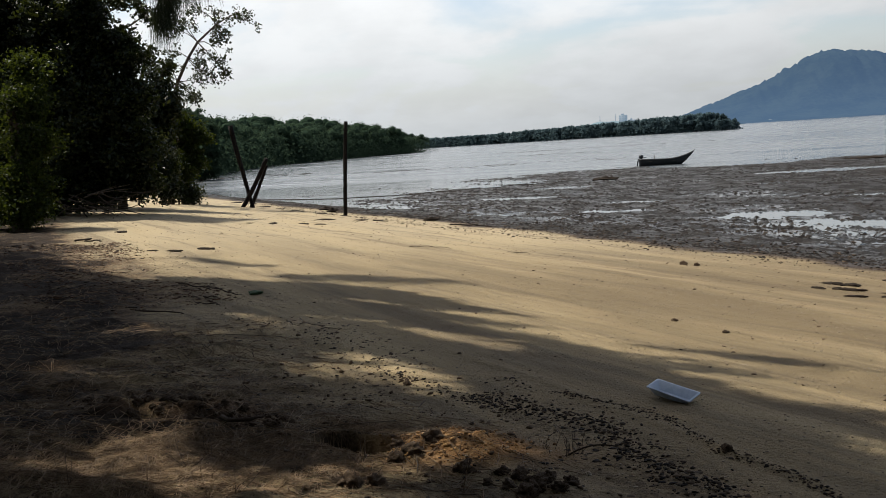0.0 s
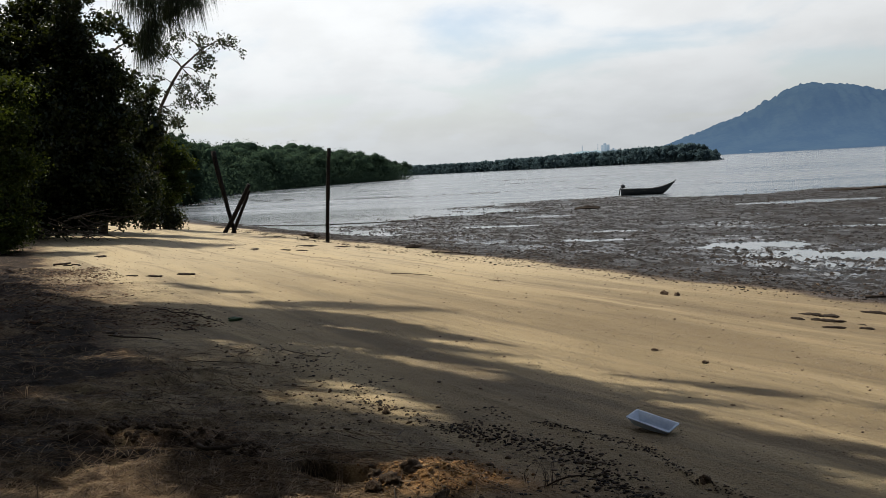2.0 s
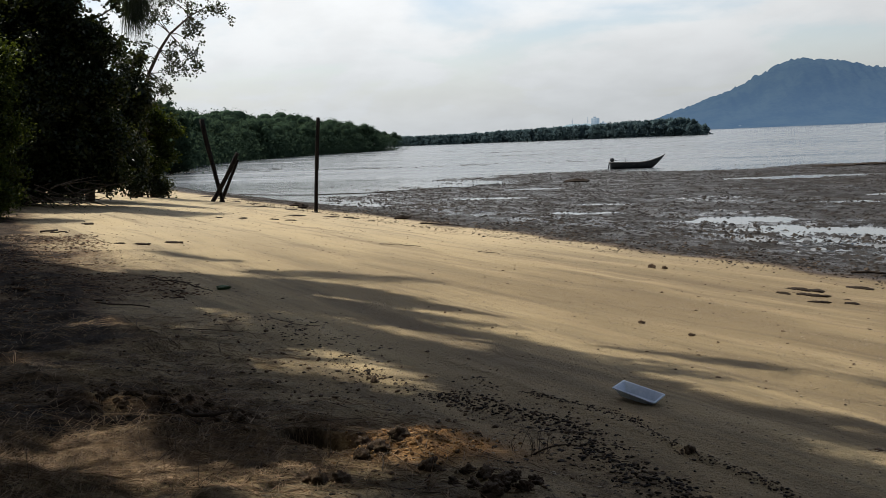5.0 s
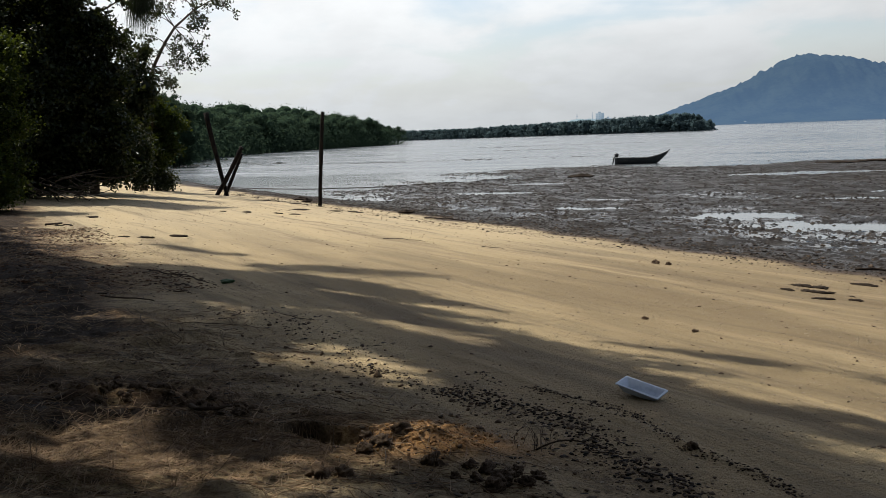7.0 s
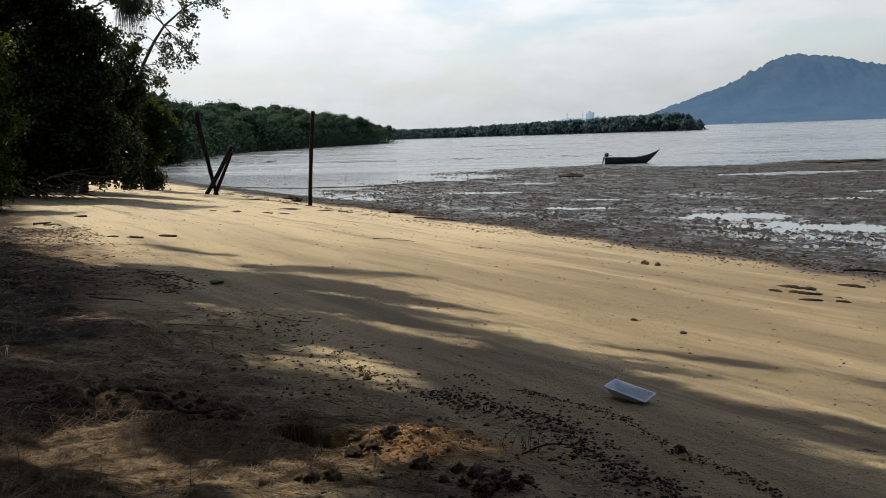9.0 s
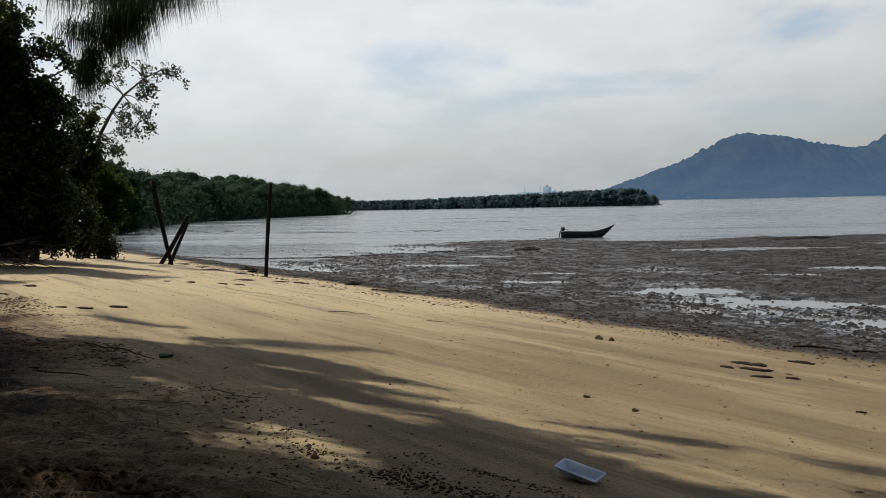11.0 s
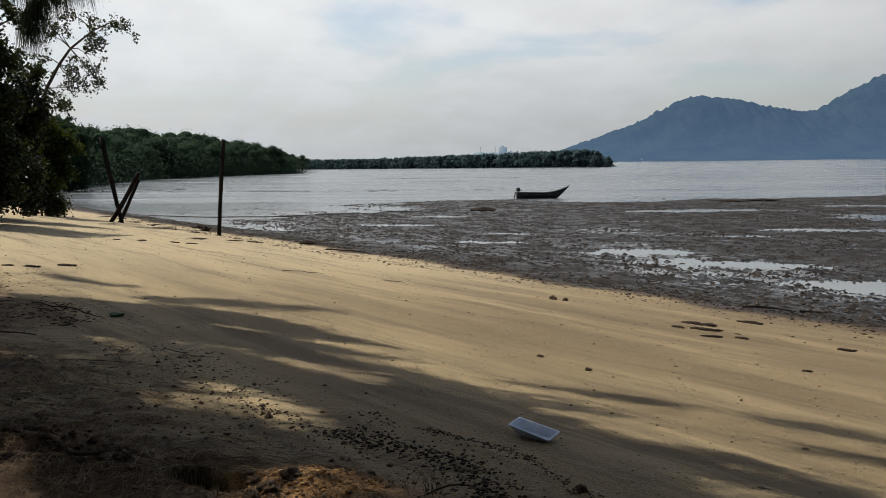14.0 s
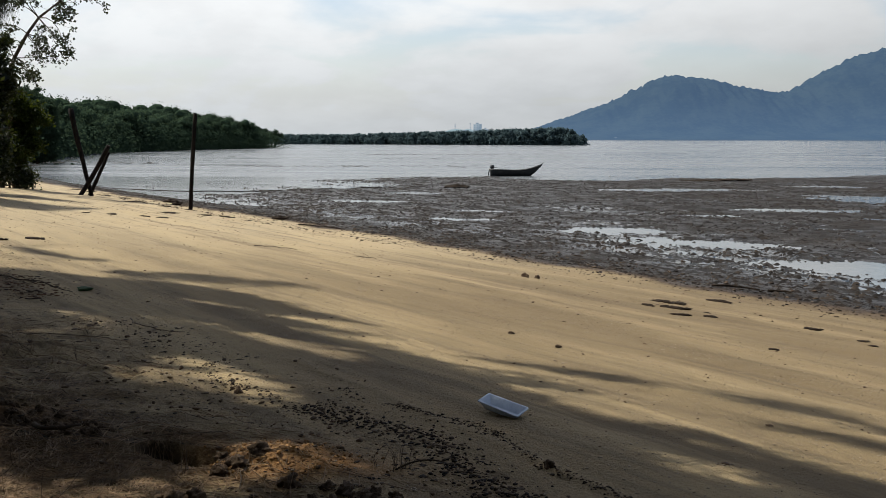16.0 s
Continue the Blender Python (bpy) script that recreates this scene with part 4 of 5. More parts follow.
# ---- posts ----
def post(name, foot, top, r0, r1, label, group="", sides=9, seed=3, notch=False):
    rng = np.random.default_rng(seed)
    a, c = np.array(foot, float), np.array(top, float)
    a = a + (a - c) * 0.12
    b = Build()
    b.tube(curve(a, c, 0, rng.normal(size=3) * 0.02, 12), np.linspace(r0, r1, 12), sides, True, seed, 0.22)
    ob = thing(name, b.mesh(name), POST_WOOD, label, "post", group)
    return ob


post("wooden_post", (-8.28, 30.44, -0.83), (-8.03, 30.44, 2.34), 0.066, 0.066, "tall dark weathered wooden post standing at the tide line", "", 8, 4)
post("leaning_pole", (-13.5, 35.75, -0.69), (-14.16, 35.7, 2.63), 0.07, 0.105, "long dark pole leaning out of the sand", "crossed poles", 9, 5)
post("leaning_pole", (-13.92, 35.6, -0.66), (-12.73, 35.6, 1.24), 0.085, 0.085, "dark pole propped across the long one", "crossed poles", 9, 6)
post("leaning_pole", (-13.66, 35.95, -0.68), (-12.86, 35.95, 0.98), 0.08, 0.06, "short dark pole beside the propped one", "crossed poles", 9, 7)


# ---- boat ----
def build_boat():
    paint = plain_material("dark_boat_paint", (0.008, 0.010, 0.011), (0.024, 0.026, 0.026), 6.0, 0.6)
    inside = plain_material("bare_boat_wood", (0.06, 0.05, 0.04), (0.12, 0.10, 0.08), 9.0, 0.7)
    engine = plain_material("black_engine_cowl", (0.012, 0.012, 0.013), (0.03, 0.03, 0.03), 12.0, 0.35)
    length = 3.62
    x0, y0, z0 = 3.33, 65.1, WATER_Z - 0.04
    boat = empty("fishing_boat", (x0, y0, z0), "small dark wooden fishing boat aground on the mudflat", "boat")
    st = np.linspace(0, 1, 26)
    half = 0.52 * np.clip((1 - st) * 2.2, 0, 1) ** 0.6 * (0.82 + 0.18 * np.clip(st * 5, 0, 1))
    half = np.maximum(half, 0.018)
    sheer = 0.41 + 0.06 * (1 - st) ** 2 + 0.46 * np.clip((st - 0.5) / 0.5, 0, 1) ** 2.0
    keel = 0.80 * np.clip((st - 0.76) / 0.24, 0, 1) ** 1.25
    ang = np.linspace(-1, 1, 13)
    def skin(inset):
        rows = []
        for q in range(26):
            w_ = max(half[q] - inset, 0.004)
            prof_y = np.sign(ang) * np.abs(ang) ** 0.75 * w_
            prof_z = keel[q] + inset + (sheer[q] - keel[q] - inset) * np.abs(ang) ** 2.6
            rows.append(np.stack([np.full(13, x0 + st[q] * length), y0 + prof_y, z0 + prof_z], 1))
        return np.concatenate(rows)
    i = (np.arange(25) * 13)[:, None]
    j = np.arange(12)[None, :]
    q = np.stack([i + j, i + 13 + j, i + 14 + j, i + j + 1], -1).reshape(-1, 4)
    b = Build()
    b.add(skin(0.0), q, [list(range(13))])
    part("hull", b.mesh("hull"), paint, boat)
    b = Build()
    b.add(skin(0.035), q[:, ::-1])
    part("inner_planking", b.mesh("inner_planking"), inside, boat)
    for side in (-1, 1):
        b = Build()
        b.tube(np.stack([x0 + st * length, y0 + side * half, z0 + sheer], 1), np.linspace(0.03, 0.022, 26), 6)
        part("gunwale", b.mesh("gunwale"), paint, boat)
    b = Build()
    xs = x0 + length
    b.tube([(xs - 0.12, y0, z0 + 0.76), (xs + 0.02, y0, z0 + 0.87), (xs + 0.09, y0, z0 + 0.98)], [0.035, 0.03, 0.02], 6)
    part("stem_post", b.mesh("stem_post"), paint, boat)
    for f in (0.2, 0.42, 0.62):
        b = Build()
        k = int(f * 25)
        box(b, x0 + f * length - 0.1, x0 + f * length + 0.1, y0 - half[k] + 0.03, y0 + half[k] - 0.03, z0 + 0.30, z0 + 0.33)
        part("thwart", b.mesh("thwart", False), inside, boat)
    b = Build()
    b.tube([(x0 + 1.02, y0, z0 + 0.1), (x0 + 1.03, y0, z0 + 0.45), (x0 + 1.02, y0, z0 + 0.78)], [0.02, 0.018, 0.015], 5)
    part("mooring_stick", b.mesh("mooring_stick"), inside, boat)
    motor = Build()
    motor.tube([(x0 + 0.13, y0, z0 + 0.52), (x0 + 0.13, y0, z0 + 0.60), (x0 + 0.13, y0, z0 + 0.74), (x0 + 0.14, y0, z0 + 0.80)], [0.09, 0.15, 0.15, 0.07], 10)
    mo = part("outboard_motor", motor.mesh("outboard_motor"), engine, boat)
    b = Build()
    b.tube([(x0 - 0.04, y0, z0 + 0.55), (x0 - 0.1, y0, z0 + 0.3), (x0 - 0.14, y0, z0 + 0.05)], [0.05, 0.045, 0.04], 6)
    part("motor_leg", b.mesh("motor_leg"), engine, mo)
    b = Build()
    b.tube([(x0 + 0.2, y0, z0 + 0.58), (x0 + 0.5, y0 - 0.05, z0 + 0.62)], [0.018, 0.014], 5)
    part("tiller", b.mesh("tiller"), engine, mo)


build_boat()


# ---- foam tray ----
def build_tray():
    # White foam whose base is tinted with the blue sky light it reflects.
    foam = plain_material("sky_tinted_foam", (0.44, 0.52, 0.62), (0.56, 0.63, 0.72), 40.0, 0.6, 0.15, 0.002)
    L, W, H, th = 0.268, 0.14, 0.045, 0.006
    def ring(l, w_, z, r):
        out = []
        for cx, cy, a0 in ((l / 2 - r, w_ / 2 - r, 0), (-l / 2 + r, w_ / 2 - r, 90), (-l / 2 + r, -w_ / 2 + r, 180), (l / 2 - r, -w_ / 2 + r, 270)):
            for k in range(5):
                a = radians(a0 + k * 22.5)
                x, y = cx + r * math.cos(a), cy + r * math.sin(a)
                if z > 0.02 and (a0 == 270 and k == 0 or a0 == 180 and k == 4):   # the long side is bent in where it has cracked
                    x *= 0.8
                out.append((x, y, z * (0.9 if y < 0 and x > 0 else 1.0)))
        return out
    levels = [ring(L - 0.075, W - 0.075, 0.0, 0.008), ring(L - 0.07, W - 0.07, 0.003, 0.009), ring(L - 0.016, W - 0.014, H, 0.010), ring(L, W, H + 0.001, 0.011), ring(L, W, H + th, 0.011),
              ring(L - 0.022, W - 0.022, H + th, 0.009), ring(L - 0.08, W - 0.08, th + 0.003, 0.008), ring(L - 0.09, W - 0.09, th, 0.007)]
    n = 20
    v = np.array([p for lv in levels for p in lv])
    quads = [(a * n + k, a * n + (k + 1) % n, (a + 1) * n + (k + 1) % n, (a + 1) * n + k) for a in range(len(levels) - 1) for k in range(n)]
    b = Build()
    b.add(v, quads, [list(range(n))[::-1]], [list(range(7 * n, 8 * n))])
    ob = thing("foam_tray", b.mesh("foam_tray"), foam, "dented white foam food tray lying tilted on the sand", "tray")
    ax = Vector((0.86, -0.52, -0.19)).normalized()
    up = Vector((0.13, -0.19, 0.93))
    up = (up - ax * up.dot(ax)).normalized()
    turn = Matrix((ax, up.cross(ax), up)).transposed().to_4x4()
    ob.matrix_world = Matrix.Translation((0.335, 5.19, 0.0)) @ turn
    low = min((ob.matrix_world @ p.co).z - ground_z(*(ob.matrix_world @ p.co).xy) for p in ob.data.vertices)
    ob.matrix_world = Matrix.Translation((0.335, 5.19, -low - 0.012)) @ turn
    return ob


build_tray()


# ---- things on the sand ----
def crumb_material(name, a, b):
    """Crumbs that differ from one another."""
    m, n, pos = material(name)
    f = n.math("ADD", n.math("MULTIPLY", n("ShaderNodeNewGeometry").outputs["Random Per Island"], 0.7), n.math("MULTIPLY", n.noise(pos, 40.0, 4.0), 0.3))
    finish(n, n.mix(n.ramp(f, 0.2, 0.95), a, b), 0.95, n.noise(pos, 60.0, 4.0), 0.5, 0.006, **{"Specular IOR Level": 0.2})
    return m


CLOD = plain_material("damp_sand_clod", (0.042, 0.027, 0.016), (0.125, 0.076, 0.039), 22.0, 0.95, 0.8, 0.015)
DRIFT = crumb_material("dark_drift", (0.014, 0.011, 0.009), (0.10, 0.070, 0.046))
MUDLUMP = crumb_material("mud_lump", (0.007, 0.0055, 0.005), (0.033, 0.025, 0.019))
DUG = crumb_material("dug_sand", (0.12, 0.065, 0.03), (0.42, 0.24, 0.10))
BANK_LITTER = crumb_material("bank_litter", (0.020, 0.012, 0.008), (0.11, 0.056, 0.028))
TWIG = plain_material("dry_twig", (0.05, 0.034, 0.022), (0.16, 0.115, 0.075), 25.0, 0.9, 0.4, 0.004)
STRAW = plain_material("dry_needles", (0.12, 0.076, 0.043), (0.30, 0.20, 0.112), 12.0, 0.85, 0.1, 0.002)
SHELL = plain_material("shell_grit", (0.08, 0.056, 0.036), (0.34, 0.27, 0.18), 60.0, 0.8, 0.2, 0.003)
WEED = plain_material("black_seaweed", (0.012, 0.010, 0.008), (0.04, 0.028, 0.02), 18.0, 0.95, 0.5, 0.01, **{"Specular IOR Level": 0.1})
GREEN = plain_material("green_weed", (0.02, 0.05, 0.018), (0.05, 0.10, 0.035), 20.0, 0.7, 0.4, 0.006)


def chips(name, xs, ys, sizes, mat, label, category, flat=0.6, seed=1):
    """Many small crumbs lying on the ground, as one mesh."""
    rng = np.random.default_rng(seed)
    xs, ys, sizes = np.asarray(xs), np.asarray(ys), np.asarray(sizes)
    n = len(xs)
    z = terrain(xs, ys)[0]
    jit = 1 + 1.15 * (rng.random((n, 12, 1)) - 0.5)
    shape = np.stack([1 + rng.random(n) * 0.6, 0.7 + rng.random(n) * 0.5, np.full(n, flat)], 1)
    a = rng.random(n) * np.pi * 2
    v = ICO_V[None] * jit * shape[:, None, :] * sizes[:, None, None] * 0.5
    vx = v[..., 0] * np.cos(a)[:, None] - v[..., 1] * np.sin(a)[:, None]
    vy = v[..., 0] * np.sin(a)[:, None] + v[..., 1] * np.cos(a)[:, None]
    v = np.stack([vx + xs[:, None], vy + ys[:, None], v[..., 2] + (z + sizes * 0.18 * flat)[:, None]], -1)
    b = Build()
    b.add(v.reshape(-1, 3), (np.arange(n)[:, None, None] * 12 + ICO_F[None]).reshape(-1, 3))
    return thing(name, b.mesh(name, False), mat, label, category, kind="stuff")


def mounds(name, xs, ys, sizes, mat, label, category, seed):
    """Very many little heaps, six-sided, as one mesh."""
    rng = np.random.default_rng(seed)
    n = len(xs)
    z = terrain(xs, ys)[0]
    a = np.linspace(0, 2 * np.pi, 6, endpoint=False)[None, :] + rng.random((n, 1)) * 6
    r = sizes[:, None] * 0.5 * (0.6 + 0.8 * rng.random((n, 6)))
    ring = np.stack([xs[:, None] + np.cos(a) * r * 1.7, ys[:, None] + np.sin(a) * r, np.broadcast_to(z[:, None] - 0.01, (n, 6))], -1)
    top = np.stack([xs + rng.normal(size=n) * sizes * 0.12, ys, z + sizes * (0.15 + 0.32 * rng.random(n))], -1)[:, None, :]
    v = np.concatenate([ring, top], 1).reshape(-1, 3)
    k = np.arange(6)
    f = np.stack([k, (k + 1) % 6, np.full(6, 6)], 1)
    b = Build()
    b.add(v, (np.arange(n)[:, None, None] * 7 + f[None]).reshape(-1, 3))
    return thing(name, b.mesh(name, False), mat, label, category, kind="stuff")


def lump_mesh(name, seed, detail=2, rough=0.35, flat=0.65):
    """A crumbly lump, one metre across."""
    bm = bmesh.new()
    bmesh.ops.create_icosphere(bm, subdivisions=detail, radius=0.5)
    off = Vector((seed * 7.3, seed * 3.1, 0))
    for v in bm.verts:
        k = 1 + rough * noise.fractal(v.co * 2.6 + off, 1.0, 2.0, 3) + 0.5 * rough * noise.noise(v.co * 9 + off)
        v.co *= k
        v.co.z *= flat
    me = bpy.data.meshes.new(name)
    bm.to_mesh(me)
    bm.free()
    me.shade_flat() if rough > 0.75 and flat > 0.5 else me.shade_smooth()
    return me


def weed_mesh(name, seed):
    """A ragged flat heap, about one metre across, of many small rags."""
    rng = np.random.default_rng(seed)
    b = Build()
    for k in range(64):
        c = np.array([np.clip(rng.normal() * 0.19, -0.38, 0.38), 0, rng.random() * 0.03])
        c[1] = 0.12 * math.sin(c[0] * 5 + seed) + np.clip(rng.normal() * 0.12, -0.24, 0.24)
        r = rng.uniform(0.06, 0.15) * (1.25 - min(1.0, np.hypot(c[0], c[1])))
        a = rng.random() * 3.1
        v = ICO_V * (1 + 1.0 * (rng.random((12, 1)) - 0.5)) * (r * 1.5, r * 0.9, r * 0.5)
        v = np.stack([v[:, 0] * math.cos(a) - v[:, 1] * math.sin(a), v[:, 0] * math.sin(a) + v[:, 1] * math.cos(a), v[:, 2]], 1)
        b.add(v + c, ICO_F)
    return b.mesh(name, False)


def shore_points(rng, n, u0, u1, centre, width):
    u = rng.uniform(u0, u1, n)
    s = centre + width * rng.normal(size=n) * 0.5 + 0.10 * np.sin(u * 2.1) + 0.05 * np.sin(u * 5.3)
    return s * SEA[0] - u * SEA[1], s * SEA[1] + u * SEA[0]


def sand_clods():
    rng = np.random.default_rng(81)
    kinds = [lump_mesh("sand_clod", k, 4, 0.62, 0.75) for k in range(6)]
    for me in kinds:
        me.materials.append(CLOD)
    spots = [(-0.93, 4.05, 0.10), (-1.0, 3.98, 0.08), (-0.86, 4.16, 0.09), (-1.02, 4.13, 0.07), (-0.67, 3.86, 0.085), (-0.42, 3.78, 0.08), (-0.36, 3.66, 0.10), (-0.3, 3.72, 0.07), (-0.5, 3.83, 0.06), (-0.38, 3.58, 0.09),
             (-1.03, 3.68, 0.08), (-1.13, 3.66, 0.09), (-0.24, 3.62, 0.07), (-0.2, 3.72, 0.06), (-0.46, 3.66, 0.07), (-0.55, 3.7, 0.05), (0.5, 4.25, 0.055), (-1.24, 5.46, 0.06), (0.6, 8.06, 0.05), (0.95, 7.54, 0.045), (1.27, 14.21, 0.12), (1.45, 14.2, 0.09)]
    for cx, cy, n, w_ in ((-2.6, 4.9, 30, 0.16), (-2.35, 4.8, 18, 0.12), (-2.02, 4.68, 16, 0.10), (-1.9, 4.6, 8, 0.08), (-2.93, 5.02, 10, 0.10)):
        for k in range(n):
            spots.append((cx + rng.normal() * w_ * 1.3, cy + rng.normal() * w_ * 0.6, rng.uniform(0.025, 0.06)))
    for k, (x, y, d) in enumerate(spots):
        ob = new("sand_clod", kinds[k % 6])
        ob.matrix_world = Matrix.Translation((x, y, ground_z(x, y) + d * 0.08)) @ Euler((0, 0, rng.uniform(0, 6.28))).to_matrix().to_4x4() @ Matrix.Diagonal((d, d * rng.uniform(0.7, 1.0), d, 1))
        tagged(ob, "crumbly brown clod of damp sand", "sand clod", "sand clods")


def drift_and_litter():
    rng = np.random.default_rng(82)
    xs, ys, sz = [], [], []
    for n, u0, u1, c, w_, big in ((1700, 1.8, 4.7, 2.49, 0.15, 0.023), (800, 1.8, 4.5, 2.90, 0.05, 0.016), (90, 3.6, 5.0, 2.82, 0.12, 0.02), (260, 4.6, 6.0, 2.34, 0.10, 0.019), (260, 5.2, 8.2, 2.25, 0.25, 0.021), (60, 2.2, 5.6, 2.62, 0.3, 0.02)):
        x, y = shore_points(rng, n, u0, u1, c, w_)
        xs.append(x), ys.append(y), sz.append(big * (0.25 + 0.75 * rng.random(n) ** 2))
    chips("drift_line", np.concatenate(xs), np.concatenate(ys), np.concatenate(sz), DRIFT, "dark crumbs of drift strewn along old tide lines", "drift", 0.6, 83)
    # pebbles and worm casts all over the open sand
    n = 3200
    s, u = rng.uniform(1.5, 11.6, n), rng.uniform(0.5, 30, n)
    x, y = s * SEA[0] - u * SEA[1], s * SEA[1] + u * SEA[0]
    chips("sand_pebbles", x, y, 0.006 + 0.022 * rng.random(n) ** 4 + 0.0003 * np.hypot(x, y), CLOD, "small brown pebbles and shell bits scattered on the sand", "pebbles", 0.55, 84)
    n = 9000
    s, u = rng.uniform(1.8, 7.5, n), rng.uniform(1.5, 9.5, n)
    x, y = s * SEA[0] - u * SEA[1], s * SEA[1] + u * SEA[0]
    chips("shell_grit", x, y, 0.005 + 0.011 * rng.random(n) ** 2, SHELL, "pale and brown shell grit scattered on the sand", "grit", 0.5, 92)
    n = 1500
    x, y = -1.2 + rng.normal(size=n) * 1.6, 4.6 + rng.normal(size=n) * 1.3
    keep = (y > 2.6) & (x * SEA[0] + y * SEA[1] < 2.6)
    chips("sand_crumbs", x[keep], y[keep], 0.006 + 0.028 * rng.random(keep.sum()) ** 3, CLOD, "brown crumbs of dug and trodden sand", "crumbs", 0.7, 85)
    # wrack where sand meets mud
    xs, ys, sz = [], [], []
    for n, u0, u1, c, w_, big in ((3600, 3, 42, 12.3, 1.0, 0.055), (700, 3, 42, 11.4, 0.5, 0.04), (1500, 3, 34, 13.4, 1.2, 0.08), (300, 16, 40, 10.9, 0.22, 0.08)):
        x, y = shore_points(rng, n, u0, u1, c, w_)
        xs.append(x), ys.append(y), sz.append(big * (0.2 + 0.8 * rng.random(n) ** 2.5))
    chips("wrack_line", np.concatenate(xs), np.concatenate(ys), np.concatenate(sz), DRIFT, "dark wrack and stones along the foot of the beach", "wrack", 0.5, 86)
    # lumps of the mudflat
    n = 80000
    s, u = 12.6 + 40 * rng.random(n) ** 1.5, rng.uniform(-14, 52, n)
    x, y = s * SEA[0] - u * SEA[1], s * SEA[1] + u * SEA[0]
    z = terrain(x, y)[0]
    keep = (z > WATER_Z - 0.012) & (y > 8) & (np.abs(np.arctan2(x, y)) < 0.75) & (vnoise(x * 0.8, y * 0.5, 93) + 0.6 * rng.random(n) > 0.12)
    mounds("mud_lumps", x[keep], y[keep], 0.03 + 0.085 * rng.random(keep.sum()) ** 3, MUDLUMP, "dark lumps of mud and shell on the tidal flat", "mud lumps", 87)
    # flakes of bark and leaf in the litter, and crumbs on the dug sand
    n = 10000
    s, u = 2.7 - 5.4 * rng.random(n) ** 1.15, 1.0 + 14 * rng.random(n) ** 1.5
    x, y = s * SEA[0] - u * SEA[1], s * SEA[1] + u * SEA[0]
    keep = vnoise(x * 1.3, y * 1.3, 94) + 0.35 * rng.random(n) > 0.02
    chips("leaf_litter", x[keep], y[keep], 0.008 + 0.03 * rng.random(keep.sum()) ** 3, DRIFT, "dark flakes of bark and dead leaf on the sand", "litter", 0.14, 95)
    n = 900
    x, y = -0.82 + rng.normal(size=n) * 0.22, 4.2 + rng.normal(size=n) * 0.13
    chips("dug_sand_crumbs", x, y, 0.005 + 0.017 * rng.random(n) ** 3, DUG, "orange-brown crumbs of freshly dug sand", "crumbs", 0.8, 96)
    n = 5200
    s, u = 0.3 + 2.1 * rng.random(n), rng.uniform(9.5, 18.5, n)
    x, y = s * SEA[0] - u * SEA[1], s * SEA[1] + u * SEA[0]
    keep = fbm(x * 0.9, y * 0.9, 3, 97) + 0.3 * rng.random(n) > 0.0 + 0.14 * np.maximum(s - 1.0, 0)
    chips("bank_litter", x[keep], y[keep], 0.012 + 0.04 * rng.random(keep.sum()) ** 2, BANK_LITTER, "reddish dead leaves and bark at the foot of the bank", "litter", 0.3, 98)
    # dry needles and twigs under the trees
    for name, n, length, width, mat, seed, label in (("needle_litter", 15000, 0.14, 0.0020, STRAW, 88, "dry brown casuarina needles strewn on the sand"), ("twig_litter", 800, 0.13, 0.0032, TWIG, 89, "thin dry twigs strewn on the sand")):
        r2 = np.random.default_rng(seed)
        s, u = 2.1 - 5.0 * r2.random(n) ** 0.9, 1.0 + 17 * r2.random(n) ** 1.4
        x, y = s * SEA[0] - u * SEA[1], s * SEA[1] + u * SEA[0]
        clump = vnoise(x * 1.1, y * 1.1, 90) > -0.12
        x, y = x[clump], y[clump]
        if name == "needle_litter":      # thickest beside the dug hole
            x = np.concatenate([x, -2.1 + 0.55 * r2.normal(size=5000), -1.25 + 0.14 * r2.normal(size=160)])
            y = np.concatenate([y, 3.95 + 0.28 * r2.normal(size=5000), 4.56 + 0.06 * r2.normal(size=160)])
        k = len(x)
        a = r2.normal(size=k) * 0.7 + 2.4
        ln = length * (0.4 + 1.0 * r2.random(k))
        dx, dy = np.cos(a) * ln / 2, np.sin(a) * ln / 2
        p0, p1 = np.stack([x - dx, y - dy], 1), np.stack([x + dx, y + dy], 1)
        z0, z1 = terrain(p0[:, 0], p0[:, 1])[0] + 0.003, terrain(p1[:, 0], p1[:, 1])[0] + 0.003 + 0.012 * r2.random(k)
        zm = np.maximum(terrain(x, y)[0] + 0.004, (z0 + z1) / 2)
        wx, wy = -np.sin(a) * width, np.cos(a) * width
        bow = (r2.random(k) - 0.5) * 0.25
        mx, my = x + wx / width * ln * bow * 0.3, y + wy / width * ln * bow * 0.3
        rows = []
        for px, py, pz, t in ((p0[:, 0], p0[:, 1], z0, 0.6), (mx, my, zm, 1.0), (p1[:, 0], p1[:, 1], z1, 0.5)):
            rows += [np.stack([px - wx * t, py - wy * t, pz], 1), np.stack([px + wx * t, py + wy * t, pz], 1), np.stack([px, py, pz + width * 1.6 * t], 1)]
        v = np.stack(rows, 1)
        i = np.arange(k)[:, None] * 9
        q = [(0, 1, 4, 3), (1, 2, 5, 4), (2, 0, 3, 5), (3, 4, 7, 6), (4, 5, 8, 7), (5, 3, 6, 8)]
        b = Build()
        b.add(v.reshape(-1, 3), np.concatenate([i + np.array([f]) for f in q]))
        thing(name, b.mesh(name), mat, label, "litter", kind="stuff")


